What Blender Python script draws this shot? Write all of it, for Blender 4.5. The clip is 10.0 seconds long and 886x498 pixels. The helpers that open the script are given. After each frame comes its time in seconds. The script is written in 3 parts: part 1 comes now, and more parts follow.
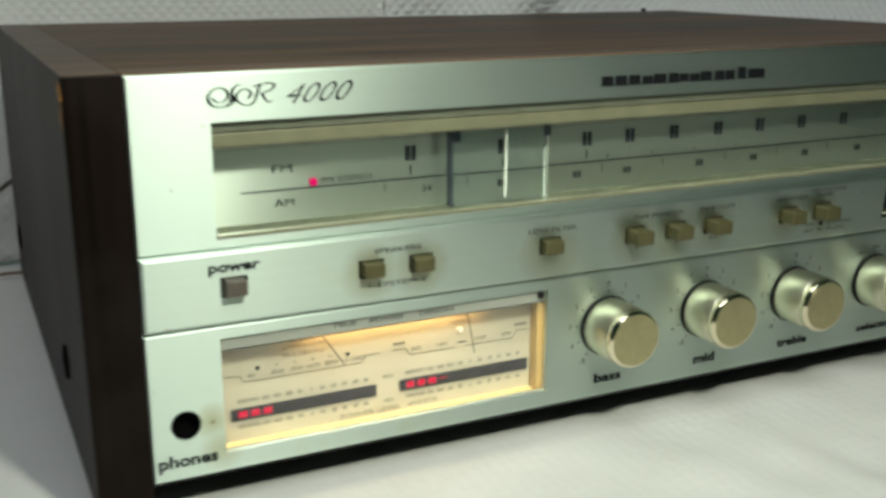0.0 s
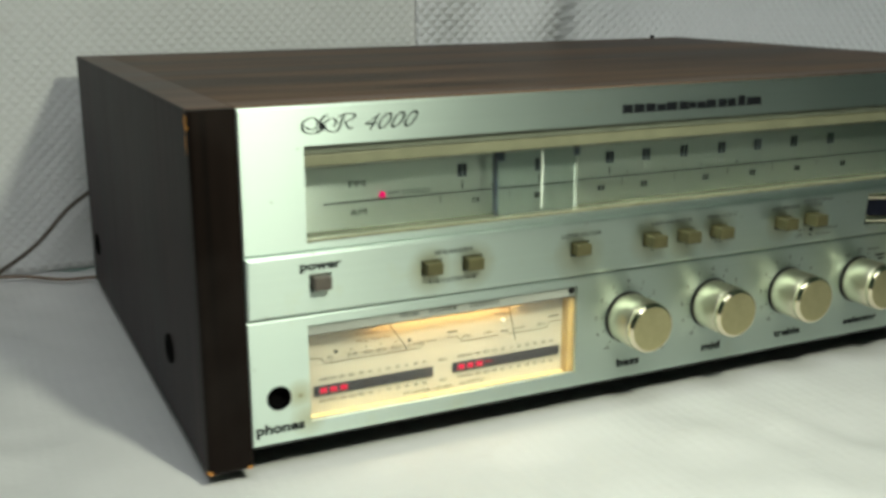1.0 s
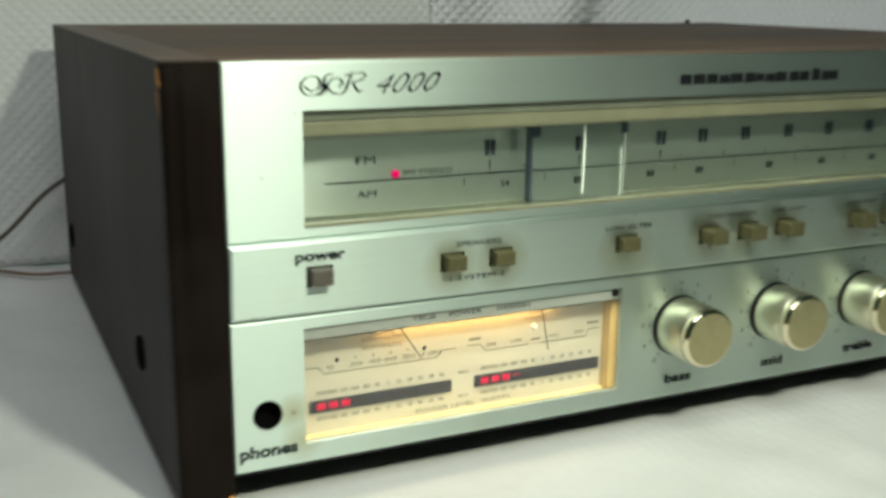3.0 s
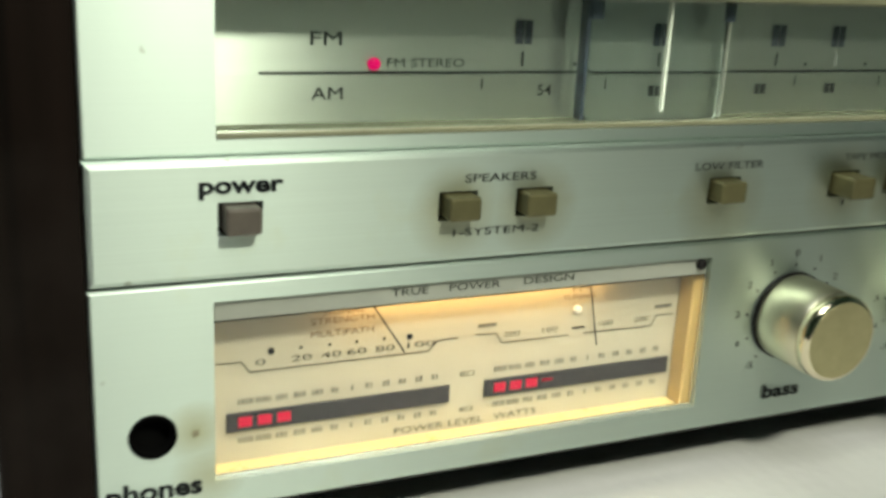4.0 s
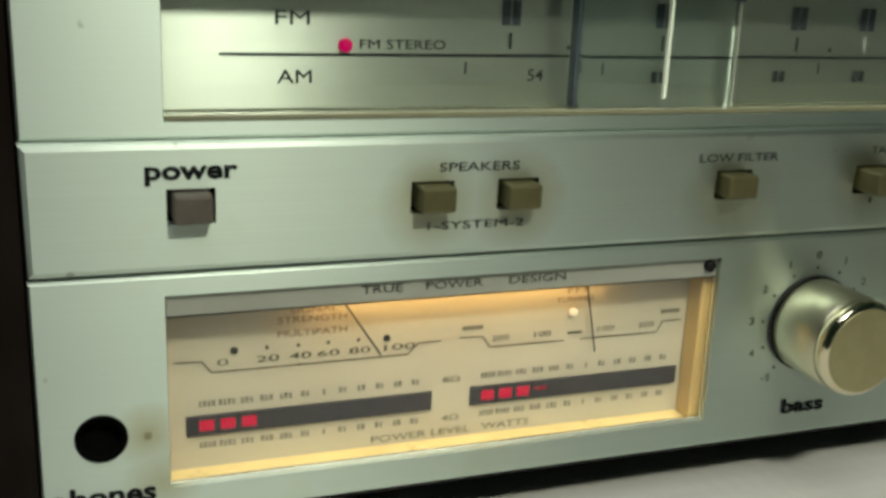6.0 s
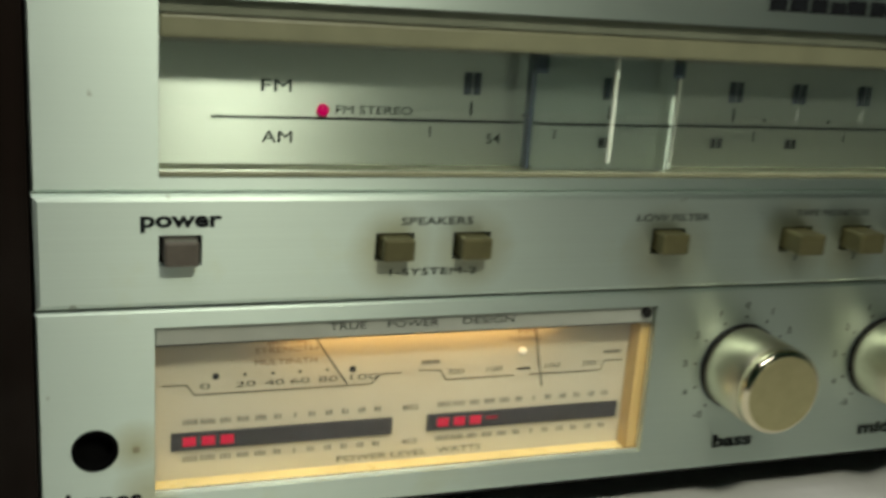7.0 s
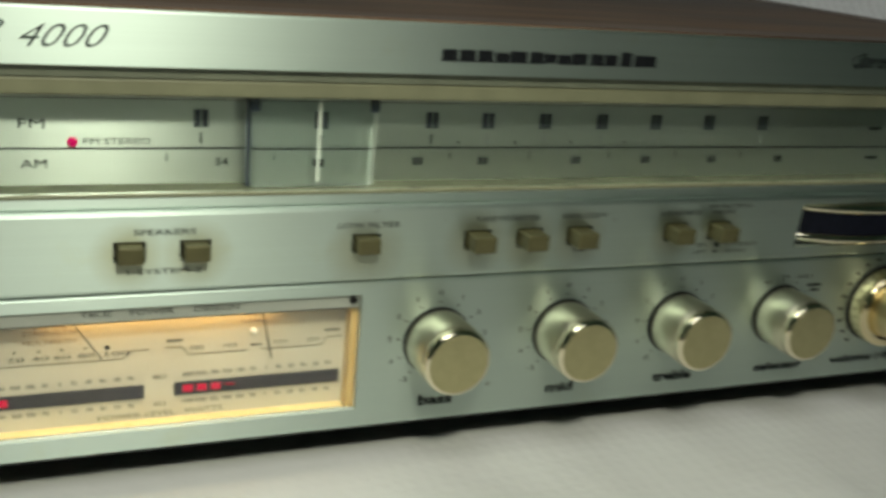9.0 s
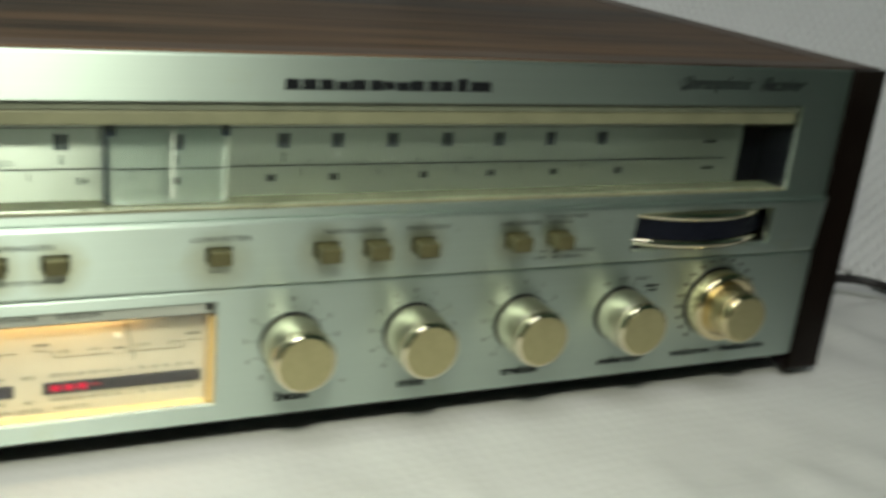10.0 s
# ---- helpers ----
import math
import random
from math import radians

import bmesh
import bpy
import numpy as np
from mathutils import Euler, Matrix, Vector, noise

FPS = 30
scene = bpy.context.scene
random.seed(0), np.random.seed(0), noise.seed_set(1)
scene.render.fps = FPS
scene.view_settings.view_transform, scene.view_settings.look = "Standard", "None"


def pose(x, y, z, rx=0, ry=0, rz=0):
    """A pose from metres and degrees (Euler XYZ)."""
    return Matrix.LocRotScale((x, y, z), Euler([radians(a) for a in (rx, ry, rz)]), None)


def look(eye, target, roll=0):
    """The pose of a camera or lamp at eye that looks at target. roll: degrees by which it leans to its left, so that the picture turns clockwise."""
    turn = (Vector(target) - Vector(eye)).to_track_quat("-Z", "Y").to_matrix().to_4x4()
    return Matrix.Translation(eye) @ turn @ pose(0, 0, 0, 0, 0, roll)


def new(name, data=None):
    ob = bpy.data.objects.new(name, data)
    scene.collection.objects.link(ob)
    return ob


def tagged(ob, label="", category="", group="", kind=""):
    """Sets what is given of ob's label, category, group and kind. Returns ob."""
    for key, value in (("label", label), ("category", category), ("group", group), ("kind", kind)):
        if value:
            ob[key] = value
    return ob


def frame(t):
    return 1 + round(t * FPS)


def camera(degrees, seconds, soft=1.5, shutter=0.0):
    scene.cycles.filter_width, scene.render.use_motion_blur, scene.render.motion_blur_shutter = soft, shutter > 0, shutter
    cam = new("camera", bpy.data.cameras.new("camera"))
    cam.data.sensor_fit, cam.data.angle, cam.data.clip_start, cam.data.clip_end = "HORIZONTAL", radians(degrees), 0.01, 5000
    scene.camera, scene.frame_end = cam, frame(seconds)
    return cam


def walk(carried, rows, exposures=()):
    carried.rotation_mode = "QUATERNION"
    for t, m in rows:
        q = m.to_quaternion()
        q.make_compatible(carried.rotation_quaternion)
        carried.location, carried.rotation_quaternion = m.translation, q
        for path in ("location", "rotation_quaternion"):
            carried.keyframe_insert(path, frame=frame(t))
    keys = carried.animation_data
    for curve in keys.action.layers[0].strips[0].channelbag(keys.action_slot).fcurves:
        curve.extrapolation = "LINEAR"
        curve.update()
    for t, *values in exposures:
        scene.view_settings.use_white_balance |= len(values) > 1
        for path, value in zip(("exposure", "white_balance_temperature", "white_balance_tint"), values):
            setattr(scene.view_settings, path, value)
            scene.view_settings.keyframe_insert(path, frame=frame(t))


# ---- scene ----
cam = camera(45.8, 10.0, soft=3.3, shutter=0.8)
PATH = [
    (0, (-0.046, -0.3, 0.166), (0.787, 1.44, -0.362), 0.1),
    (0.2, (-0.0526, -0.3095, 0.1691), (0.769, 1.438, -0.351), -0.1),
    (0.5, (-0.065, -0.328, 0.173), (0.755, 1.427, -0.324), -0.3),
    (0.8, (-0.08, -0.3415, 0.1769), (0.751, 1.405, -0.334), -0.0),
    (1, (-0.089, -0.349, 0.179), (0.743, 1.398, -0.326), -0.1),
    (1.2, (-0.0958, -0.354, 0.1818), (0.728, 1.399, -0.318), -0.3),
    (1.5, (-0.103, -0.359, 0.183), (0.739, 1.384, -0.32), 0.0),
    (2, (-0.112, -0.358, 0.182), (0.736, 1.379, -0.33), 0.2),
    (2.2, (-0.111, -0.3538, 0.1796), (0.737, 1.383, -0.335), 0.1),
    (2.5, (-0.107, -0.346, 0.175), (0.72, 1.398, -0.346), 0.3),
    (2.8, (-0.085, -0.3133, 0.1645), (0.756, 1.43, -0.34), 1.2),
    (3, (-0.069, -0.291, 0.157), (0.761, 1.461, -0.331), 0.8),
    (3.2, (-0.051, -0.265, 0.148), (0.751, 1.486, -0.393), 1.5),
    (4.3, (-0.006, -0.175, 0.118), (0.782, 1.573, -0.452), 3.5),
    (4.5, (0.002, -0.173, 0.115), (0.751, 1.598, -0.434), 3.1),
    (4.8, (0.0054, -0.1737, 0.1142), (0.68, 1.625, -0.441), 2.2),
    (5, (0.004, -0.176, 0.116), (0.667, 1.632, -0.423), 2.2),
    (5.5, (0.007, -0.18, 0.112), (0.677, 1.627, -0.421), 2.1),
    (6.8, (0.008, -0.197, 0.128), (0.659, 1.605, -0.448), 3.8),
    (7, (0.009, -0.207, 0.13), (0.66, 1.611, -0.391), 4.1),
    (7.2, (0.0125, -0.2154, 0.1346), (0.649, 1.603, -0.402), 4.2),
    (7.5, (0.018, -0.227, 0.139), (0.706, 1.577, -0.382), 4.0),
    (7.8, (0.0217, -0.2346, 0.1399), (0.715, 1.565, -0.39), 3.9),
    (8, (0.023, -0.242, 0.141), (0.727, 1.565, -0.35), 3.3),
    (8.2, (0.0277, -0.2491, 0.1487), (0.725, 1.553, -0.366), 3.4),
    (8.5, (0.035, -0.259, 0.158), (0.735, 1.526, -0.409), 3.9),
    (8.8, (0.0398, -0.2684, 0.1635), (0.77, 1.491, -0.445), 5.1),
    (9, (0.043, -0.276, 0.167), (0.801, 1.467, -0.454), 5.3),
    (9.2, (0.0459, -0.285, 0.1712), (0.818, 1.45, -0.457), 5.0),
    (9.5, (0.052, -0.299, 0.178), (0.869, 1.418, -0.44), 5.0),
    (9.8, (0.0569, -0.3082, 0.1865), (0.857, 1.405, -0.464), 4.8),
    (10, (0.065, -0.311, 0.192), (0.893, 1.383, -0.476), 6.1),
]
walk(cam, [(t, look(eye, target, roll)) for t, eye, target, roll in PATH],
     exposures=[(0, -0.80, 6200, 2), (1, -0.68, 6200, 0), (2.5, -0.65, 6200, -1), (3.2, -0.72, 6200, 0), (4.5, -1.00, 6500, 4), (5.5, -1.30, 6500, 4), (7, -1.50, 6500, 4), (7.5, -1.48, 6500, 4), (8.5, -1.35, 6420, 4), (9, -1.20, 6400, 3), (10, -0.83, 6350, 2)])

# ---------------------------------------------------------------- light
world = bpy.data.worlds.new("room_air")
scene.world = world
world.use_nodes = True
world.node_tree.nodes["Background"].inputs[0].default_value = (0.80, 0.76, 0.78, 1)
world.node_tree.nodes["Background"].inputs[1].default_value = 0.02


def area_lamp(name, eye, target, sx, sy, watts, colour):
    data = bpy.data.lights.new(name, "AREA")
    data.shape, data.size, data.size_y = "RECTANGLE", sx, sy
    data.energy, data.color = watts, colour
    ob = new(name, data)
    ob.matrix_world = look(eye, target)
    return ob


WARM_LAMP = area_lamp("warm_lamp", (0.088, -0.288, 0.332), (0.10, -0.02, 0.06), 0.028, 0.028, 1.25, (1.0, 0.985, 0.80))
WARM_LAMP.data.spread = radians(140)
area_lamp("ceiling_lamp", (-0.15, -0.70, 1.60), (0.15, -0.05, 0.0), 1.1, 0.9, 27.0, (0.98, 0.95, 0.97))
METER_BULB = area_lamp("meter_bulb", (0.082, 0.0046, 0.0511), (0.082, 0.0110, 0.0455), 0.064, 0.0015, 0.012, (1.0, 0.60, 0.20))
METER_BULB.data.spread = radians(160)


# ---------------------------------------------------------------- materials
def material(name):
    m = bpy.data.materials.new(name)
    m.use_nodes = True
    t = m.node_tree
    return m, t, t.nodes["Principled BSDF"]


def coords(t, scale=(1, 1, 1)):
    tc = t.nodes.new("ShaderNodeTexCoord")
    mp = t.nodes.new("ShaderNodeMapping")
    mp.inputs["Scale"].default_value = scale
    t.links.new(tc.outputs["Object"], mp.inputs["Vector"])
    return mp.outputs["Vector"]


def noise_tex(t, vec, scale, detail=4, rough=0.55):
    n = t.nodes.new("ShaderNodeTexNoise")
    n.inputs["Scale"].default_value = scale
    n.inputs["Detail"].default_value = detail
    n.inputs["Roughness"].default_value = rough
    t.links.new(vec, n.inputs["Vector"])
    return n.outputs["Fac"]


def ramp(t, fac, stops):
    r = t.nodes.new("ShaderNodeValToRGB")
    el = r.color_ramp.elements
    while len(el) < len(stops):
        el.new(0.5)
    for e, (p, c) in zip(el, stops):
        e.position, e.color = p, (*c, 1)
    t.links.new(fac, r.inputs["Fac"])
    return r.outputs["Color"]


def blend(t, fac, a, b, mode="MIX"):
    n = t.nodes.new("ShaderNodeMix")
    n.data_type, n.blend_type = "RGBA", mode
    for sock, v in ((n.inputs[0], fac), (n.inputs[6], a), (n.inputs[7], b)):
        if isinstance(v, (int, float)):
            sock.default_value = v
        elif isinstance(v, tuple):
            sock.default_value = (*v, 1)
        else:
            t.links.new(v, sock)
    return n.outputs[2]


def calc(t, op, a, b=0.0):
    n = t.nodes.new("ShaderNodeMath")
    n.operation = op
    for sock, v in zip(n.inputs, (a, b)):
        if isinstance(v, (int, float)):
            sock.default_value = v
        else:
            t.links.new(v, sock)
    return n.outputs[0]


def bump(t, p, height, strength, distance):
    b = t.nodes.new("ShaderNodeBump")
    b.inputs["Strength"].default_value = strength
    b.inputs["Distance"].default_value = distance
    t.links.new(height, b.inputs["Height"])
    t.links.new(b.outputs["Normal"], p.inputs["Normal"])


def simple(name, base, rough=0.5, metal=0.0, vary=0.12, scale=60, spec=0.5):
    m, t, p = material(name)
    v = coords(t)
    n = noise_tex(t, v, scale, 5)
    lo = tuple(c * (1 - vary) for c in base)
    hi = tuple(min(1, c * (1 + vary)) for c in base)
    t.links.new(ramp(t, n, [(0.3, lo), (0.7, hi)]), p.inputs["Base Color"])
    p.inputs["Metallic"].default_value = metal
    p.inputs["Specular IOR Level"].default_value = spec
    rr = calc(t, "ADD", calc(t, "MULTIPLY", noise_tex(t, v, scale * 2.3, 3), 0.16), max(0.0, rough - 0.08))
    t.links.new(rr, p.inputs["Roughness"])
    return m


def halo(t, places):
    """Where touch left grime: 1 at each (x, z) place, fading out over its radius."""
    tc = t.nodes.new("ShaderNodeTexCoord")
    total = None
    for x, z, radius in places:
        d = t.nodes.new("ShaderNodeVectorMath")
        d.operation = "DISTANCE"
        d.inputs[1].default_value = (x, 0.0, z)
        t.links.new(tc.outputs["Object"], d.inputs[0])
        k = calc(t, "MAXIMUM", calc(t, "SUBTRACT", 1.0, calc(t, "DIVIDE", d.outputs["Value"], radius)), 0.0)
        total = k if total is None else calc(t, "MAXIMUM", total, k)
    return total


def brushed(name, base, rough, aniso, stain=(0.55, 0.52, 0.22), stain_amount=0.25, metal=1.0, grime=()):
    m, t, p = material(name)
    fine = noise_tex(t, coords(t, (6, 400, 2600)), 1.0, 3, 0.6)
    wide = noise_tex(t, coords(t), 38, 5, 0.6)
    lo, hi = tuple(c * 0.97 for c in base), tuple(min(1, c * 1.02) for c in base)
    col = ramp(t, fine, [(0.3, lo), (0.7, hi)])
    spots = calc(t, "MULTIPLY", ramp(t, wide, [(0.60, (0, 0, 0)), (0.78, (1, 1, 1))]), stain_amount)
    col = blend(t, spots, col, stain)
    if grime:
        dirt = calc(t, "MULTIPLY", halo(t, grime), calc(t, "ADD", calc(t, "MULTIPLY", wide, 1.4), -0.1))
        col = blend(t, dirt, col, (0.34, 0.29, 0.10))
        specks = ramp(t, noise_tex(t, coords(t), 210, 2, 0.4), [(0.75, (0, 0, 0)), (0.80, (1, 1, 1))])
        col = blend(t, calc(t, "MULTIPLY", specks, 0.5), col, (0.16, 0.14, 0.09))
    t.links.new(col, p.inputs["Base Color"])
    p.inputs["Metallic"].default_value = metal
    t.links.new(calc(t, "ADD", calc(t, "MULTIPLY", wide, 0.12), rough - 0.06), p.inputs["Roughness"])
    p.inputs["Anisotropic"].default_value = aniso
    tg = t.nodes.new("ShaderNodeCombineXYZ")
    tg.inputs["Z"].default_value = 1.0                  # brushed along x: the gleam spreads upright
    t.links.new(tg.outputs["Vector"], p.inputs["Tangent"])
    bump(t, p, fine, 0.03, 0.0001)
    return m


def satin_scale(name, base):
    """Finely brushed silver plate: a narrow gleam that spreads upright."""
    m, t, p = material(name)
    fine = noise_tex(t, coords(t, (5, 400, 2200)), 1.0, 3, 0.6)
    tint = ramp(t, fine, [(0.3, tuple(c * 0.95 for c in base)), (0.7, base)])
    p.inputs["Roughness"].default_value = 0.55
    t.links.new(blend(t, 0.5, tint, (0.30, 0.31, 0.29)), p.inputs["Base Color"])
    gloss = t.nodes.new("ShaderNodeBsdfAnisotropic")
    gloss.distribution = "BECKMANN"
    gloss.inputs["Roughness"].default_value = 0.40
    gloss.inputs["Anisotropy"].default_value = 0.52
    tg = t.nodes.new("ShaderNodeCombineXYZ")
    tg.inputs["X"].default_value = 1.0
    t.links.new(tg.outputs["Vector"], gloss.inputs["Tangent"])
    t.links.new(tint, gloss.inputs["Color"])
    mix = t.nodes.new("ShaderNodeMixShader")
    mix.inputs[0].default_value = 0.86
    t.links.new(p.outputs[0], mix.inputs[1])
    t.links.new(gloss.outputs[0], mix.inputs[2])
    t.links.new(mix.outputs[0], t.nodes["Material Output"].inputs["Surface"])
    return m


def walnut(name, dark, light, along, spec=0.3):
    m, t, p = material(name)
    s = {"x": (7, 150, 150), "y": (150, 7, 150), "z": (150, 150, 7)}[along]
    s2 = {"x": (2.2, 26, 26), "y": (26, 2.2, 26), "z": (26, 26, 2.2)}[along]
    grain = noise_tex(t, coords(t, s), 1.0, 6, 0.65)
    band = noise_tex(t, coords(t, s2), 1.0, 4, 0.6)
    col = blend(t, 0.55, ramp(t, grain, [(0.32, dark), (0.68, light)]), ramp(t, band, [(0.41, dark), (0.60, light)]))
    s3 = {"x": (5, 230, 230), "y": (230, 5, 230), "z": (230, 230, 5)}[along]
    streak = ramp(t, noise_tex(t, coords(t, s3), 1.0, 2, 0.5), [(0.60, (0, 0, 0)), (0.72, (1, 1, 1))])
    col = blend(t, calc(t, "MULTIPLY", streak, 0.8), col, tuple(c * 0.5 for c in dark))
    dust = ramp(t, noise_tex(t, coords(t), 14, 5), [(0.45, (0, 0, 0)), (0.8, (1, 1, 1))])
    t.links.new(blend(t, calc(t, "MULTIPLY", dust, 0.06), col, (0.30, 0.27, 0.25)), p.inputs["Base Color"])
    t.links.new(calc(t, "ADD", calc(t, "MULTIPLY", band, 0.25), 0.34), p.inputs["Roughness"])
    p.inputs["Specular IOR Level"].default_value = spec
    bump(t, p, grain, 0.25, 0.0003)
    return m


def embossed_paper(name, cell, depth, base, u, w, round_dots=False, curved=False):
    """White kitchen paper with a raised diamond emboss. u, w: the axes of the sheet."""
    m, t, p = material(name)
    tc = t.nodes.new("ShaderNodeTexCoord")
    warp = t.nodes.new("ShaderNodeTexNoise")
    warp.inputs["Scale"].default_value = 9
    t.links.new(tc.outputs["Object"], warp.inputs["Vector"])
    off = t.nodes.new("ShaderNodeVectorMath")
    off.operation = "MULTIPLY_ADD"
    off.inputs[1].default_value = (0.006, 0.006, 0.006)
    t.links.new(warp.outputs["Color"], off.inputs[0])
    t.links.new(tc.outputs["Object"], off.inputs[2])
    sep = t.nodes.new("ShaderNodeSeparateXYZ")
    t.links.new(off.outputs[0], sep.inputs[0])
    a, b = sep.outputs[u], sep.outputs[w]
    if curved:
        a = calc(t, "SUBTRACT", a, sep.outputs[1])
    k = math.pi / cell
    if round_dots:
        p1, p2 = calc(t, "MULTIPLY", a, k), calc(t, "MULTIPLY", b, k)
    else:
        p1 = calc(t, "MULTIPLY", calc(t, "ADD", a, b), k)
        p2 = calc(t, "MULTIPLY", calc(t, "SUBTRACT", a, b), k)
    s1, s2 = calc(t, "ABSOLUTE", calc(t, "SINE", p1)), calc(t, "ABSOLUTE", calc(t, "SINE", p2))
    cells = calc(t, "POWER", calc(t, "MULTIPLY", s1, s2), 1.3)
    if round_dots:
        cells = calc(t, "MULTIPLY", cells, 0.5)
    fibre = noise_tex(t, tc.outputs["Object"], 900, 3)
    crease = noise_tex(t, tc.outputs["Object"], 30, 5, 0.6)
    h = calc(t, "ADD", calc(t, "ADD", cells, calc(t, "MULTIPLY", fibre, 0.25)), calc(t, "MULTIPLY", crease, 8.0 if round_dots else 3.2))
    lo = tuple(c * 0.95 for c in base)
    tone = ramp(t, crease, [(0.3, lo), (0.7, base)])
    spots = ramp(t, noise_tex(t, tc.outputs["Object"], 16, 6, 0.7), [(0.66, (0, 0, 0)), (0.80, (1, 1, 1))])
    t.links.new(blend(t, calc(t, "MULTIPLY", spots, 0.38), tone, (0.55, 0.50, 0.45)), p.inputs["Base Color"])
    p.inputs["Roughness"].default_value = 0.9
    p.inputs["Specular IOR Level"].default_value = 0.2
    bump(t, p, h, 0.8, depth)
    return m


def clear(name, colour=(1, 1, 1), rough=0.0, ior=1.45):
    m, t, p = material(name)
    p.inputs["Base Color"].default_value = (*colour, 1)
    p.inputs["Transmission Weight"].default_value = 1.0
    p.inputs["IOR"].default_value = ior
    smear = noise_tex(t, coords(t, (1, 1, 3)), 45, 4)
    t.links.new(calc(t, "MULTIPLY", ramp(t, smear, [(0.40, (0, 0, 0)), (1.0, (1, 1, 1))]), 0.03 + rough), p.inputs["Roughness"])
    return m


def glowing(name, colour, strength):
    m, t, p = material(name)
    p.inputs["Base Color"].default_value = (0.12, 0.0, 0.01, 1)
    p.inputs["Specular IOR Level"].default_value = 0.1
    p.inputs["Emission Color"].default_value = (*colour, 1)
    p.inputs["Emission Strength"].default_value = strength
    return m


ALU = brushed("brushed_aluminium", (0.62, 0.705, 0.645), 0.53, 0.76, stain_amount=0.22,
              grime=[(0.0715, 0.0705, 0.011), (0.0892, 0.0705, 0.011), (0.1380, 0.0690, 0.013), (0.1735, 0.0710, 0.012), (0.1912, 0.0710, 0.011), (0.2088, 0.0710, 0.011),
                     (0.2450, 0.0710, 0.010), (0.2624, 0.0710, 0.010), (0.0190, 0.0290, 0.007), (0.0215, 0.0195, 0.008)])
SCALE = satin_scale("satin_scale_plate", (0.64, 0.66, 0.60))
GOLD = brushed("champagne_turned_metal", (0.70, 0.68, 0.52), 0.36, 0.0, stain_amount=0.05)
VOLUME_GOLD = brushed("gold_turned_metal", (0.68, 0.58, 0.34), 0.30, 0.0, stain_amount=0.05)
VOLUME_RIM = simple("polished_gold_rim", (0.78, 0.67, 0.42), 0.12, 1.0, 0.04)
GOLD_FACE = simple("champagne_satin_face", (0.53, 0.485, 0.275), 0.44, 1.0, 0.06, 300)
GOLD_RIM = simple("polished_champagne_rim", (0.80, 0.73, 0.54), 0.08, 1.0, 0.04)
BUTTON = simple("olive_brown_button", (0.128, 0.117, 0.054), 0.42, 0.4, 0.15, 250)
POWER_GREY = simple("taupe_grey_button", (0.14, 0.12, 0.10), 0.42, 0.3, 0.15, 250)
BLACK = simple("black_plastic", (0.009, 0.008, 0.008), 0.5, 0.0, 0.3, 60, 0.2)
NAVY = simple("blue_black_rubber", (0.006, 0.007, 0.014), 0.55, 0.0, 0.3, 500, 0.15)
INK = simple("black_ink", (0.008, 0.009, 0.011), 0.7, 0.0, 0.3, 400, 0.15)
FADED_STAR = simple("yellowed_print", (0.36, 0.33, 0.22), 0.7, 0.0, 0.25, 400, 0.15)
BLUE_INK = simple("blue_grey_ink", (0.052, 0.058, 0.070), 0.7, 0.0, 0.3, 700, 0.15)
FADED = simple("faded_print", (0.19, 0.175, 0.13), 0.7, 0.0, 0.25, 400, 0.15)
GREY_INK = simple("grey_ink", (0.035, 0.038, 0.036), 0.7, 0.0, 0.25, 400, 0.15)
METER_INK = simple("worn_meter_print", (0.085, 0.078, 0.055), 0.7, 0.0, 0.3, 500, 0.15)
BROWN_INK = simple("faded_brown_ink", (0.17, 0.10, 0.045), 0.6, 0.0, 0.2, 400)
BAR = simple("smoked_bar", (0.014, 0.012, 0.016), 0.5, 0.0, 0.2)
WOOD_TOP = walnut("walnut_vinyl_top", (0.012, 0.007, 0.004), (0.165, 0.098, 0.058), "x", 0.08)
WOOD_BAND = walnut("worn_walnut_band", (0.040, 0.026, 0.019), (0.150, 0.100, 0.076), "x", 0.2)
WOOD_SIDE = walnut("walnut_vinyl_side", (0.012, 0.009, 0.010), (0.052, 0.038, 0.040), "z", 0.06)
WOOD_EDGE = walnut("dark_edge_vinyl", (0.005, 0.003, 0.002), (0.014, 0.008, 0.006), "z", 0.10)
CHIP = simple("bare_chipboard", (0.55, 0.24, 0.05), 0.8, 0.0, 0.35, 700)
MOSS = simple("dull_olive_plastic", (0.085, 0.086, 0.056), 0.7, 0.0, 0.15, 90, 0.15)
SOOT = simple("deep_black", (0.003, 0.003, 0.003), 0.9, 0.0, 0.2, 60, 0.05)
SHADE = simple("pocket_shade", (0.005, 0.006, 0.009), 0.7, 0.0, 0.2, 60, 0.1)
OLIVE = simple("olive_acrylic", (0.22, 0.215, 0.135), 0.42, 0.0, 0.12, 90)
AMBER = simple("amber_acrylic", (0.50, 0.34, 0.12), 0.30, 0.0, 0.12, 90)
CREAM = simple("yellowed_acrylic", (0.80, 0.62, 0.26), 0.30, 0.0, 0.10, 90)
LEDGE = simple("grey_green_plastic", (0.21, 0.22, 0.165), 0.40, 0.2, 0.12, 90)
METER_FACE = simple("cream_meter_card", (0.49, 0.445, 0.325), 0.55, 0.0, 0.05, 50)
PALE = simple("pale_plastic", (0.80, 0.79, 0.72), 0.35, 0.0, 0.05)
WORN_WHITE = simple("worn_white_print", (0.42, 0.43, 0.41), 0.5, 0.0, 0.2, 500)
LINTEL = simple("grey_lintel", (0.46, 0.47, 0.41), 0.35, 0.3, 0.08, 90)
GLASS = clear("window_acrylic")
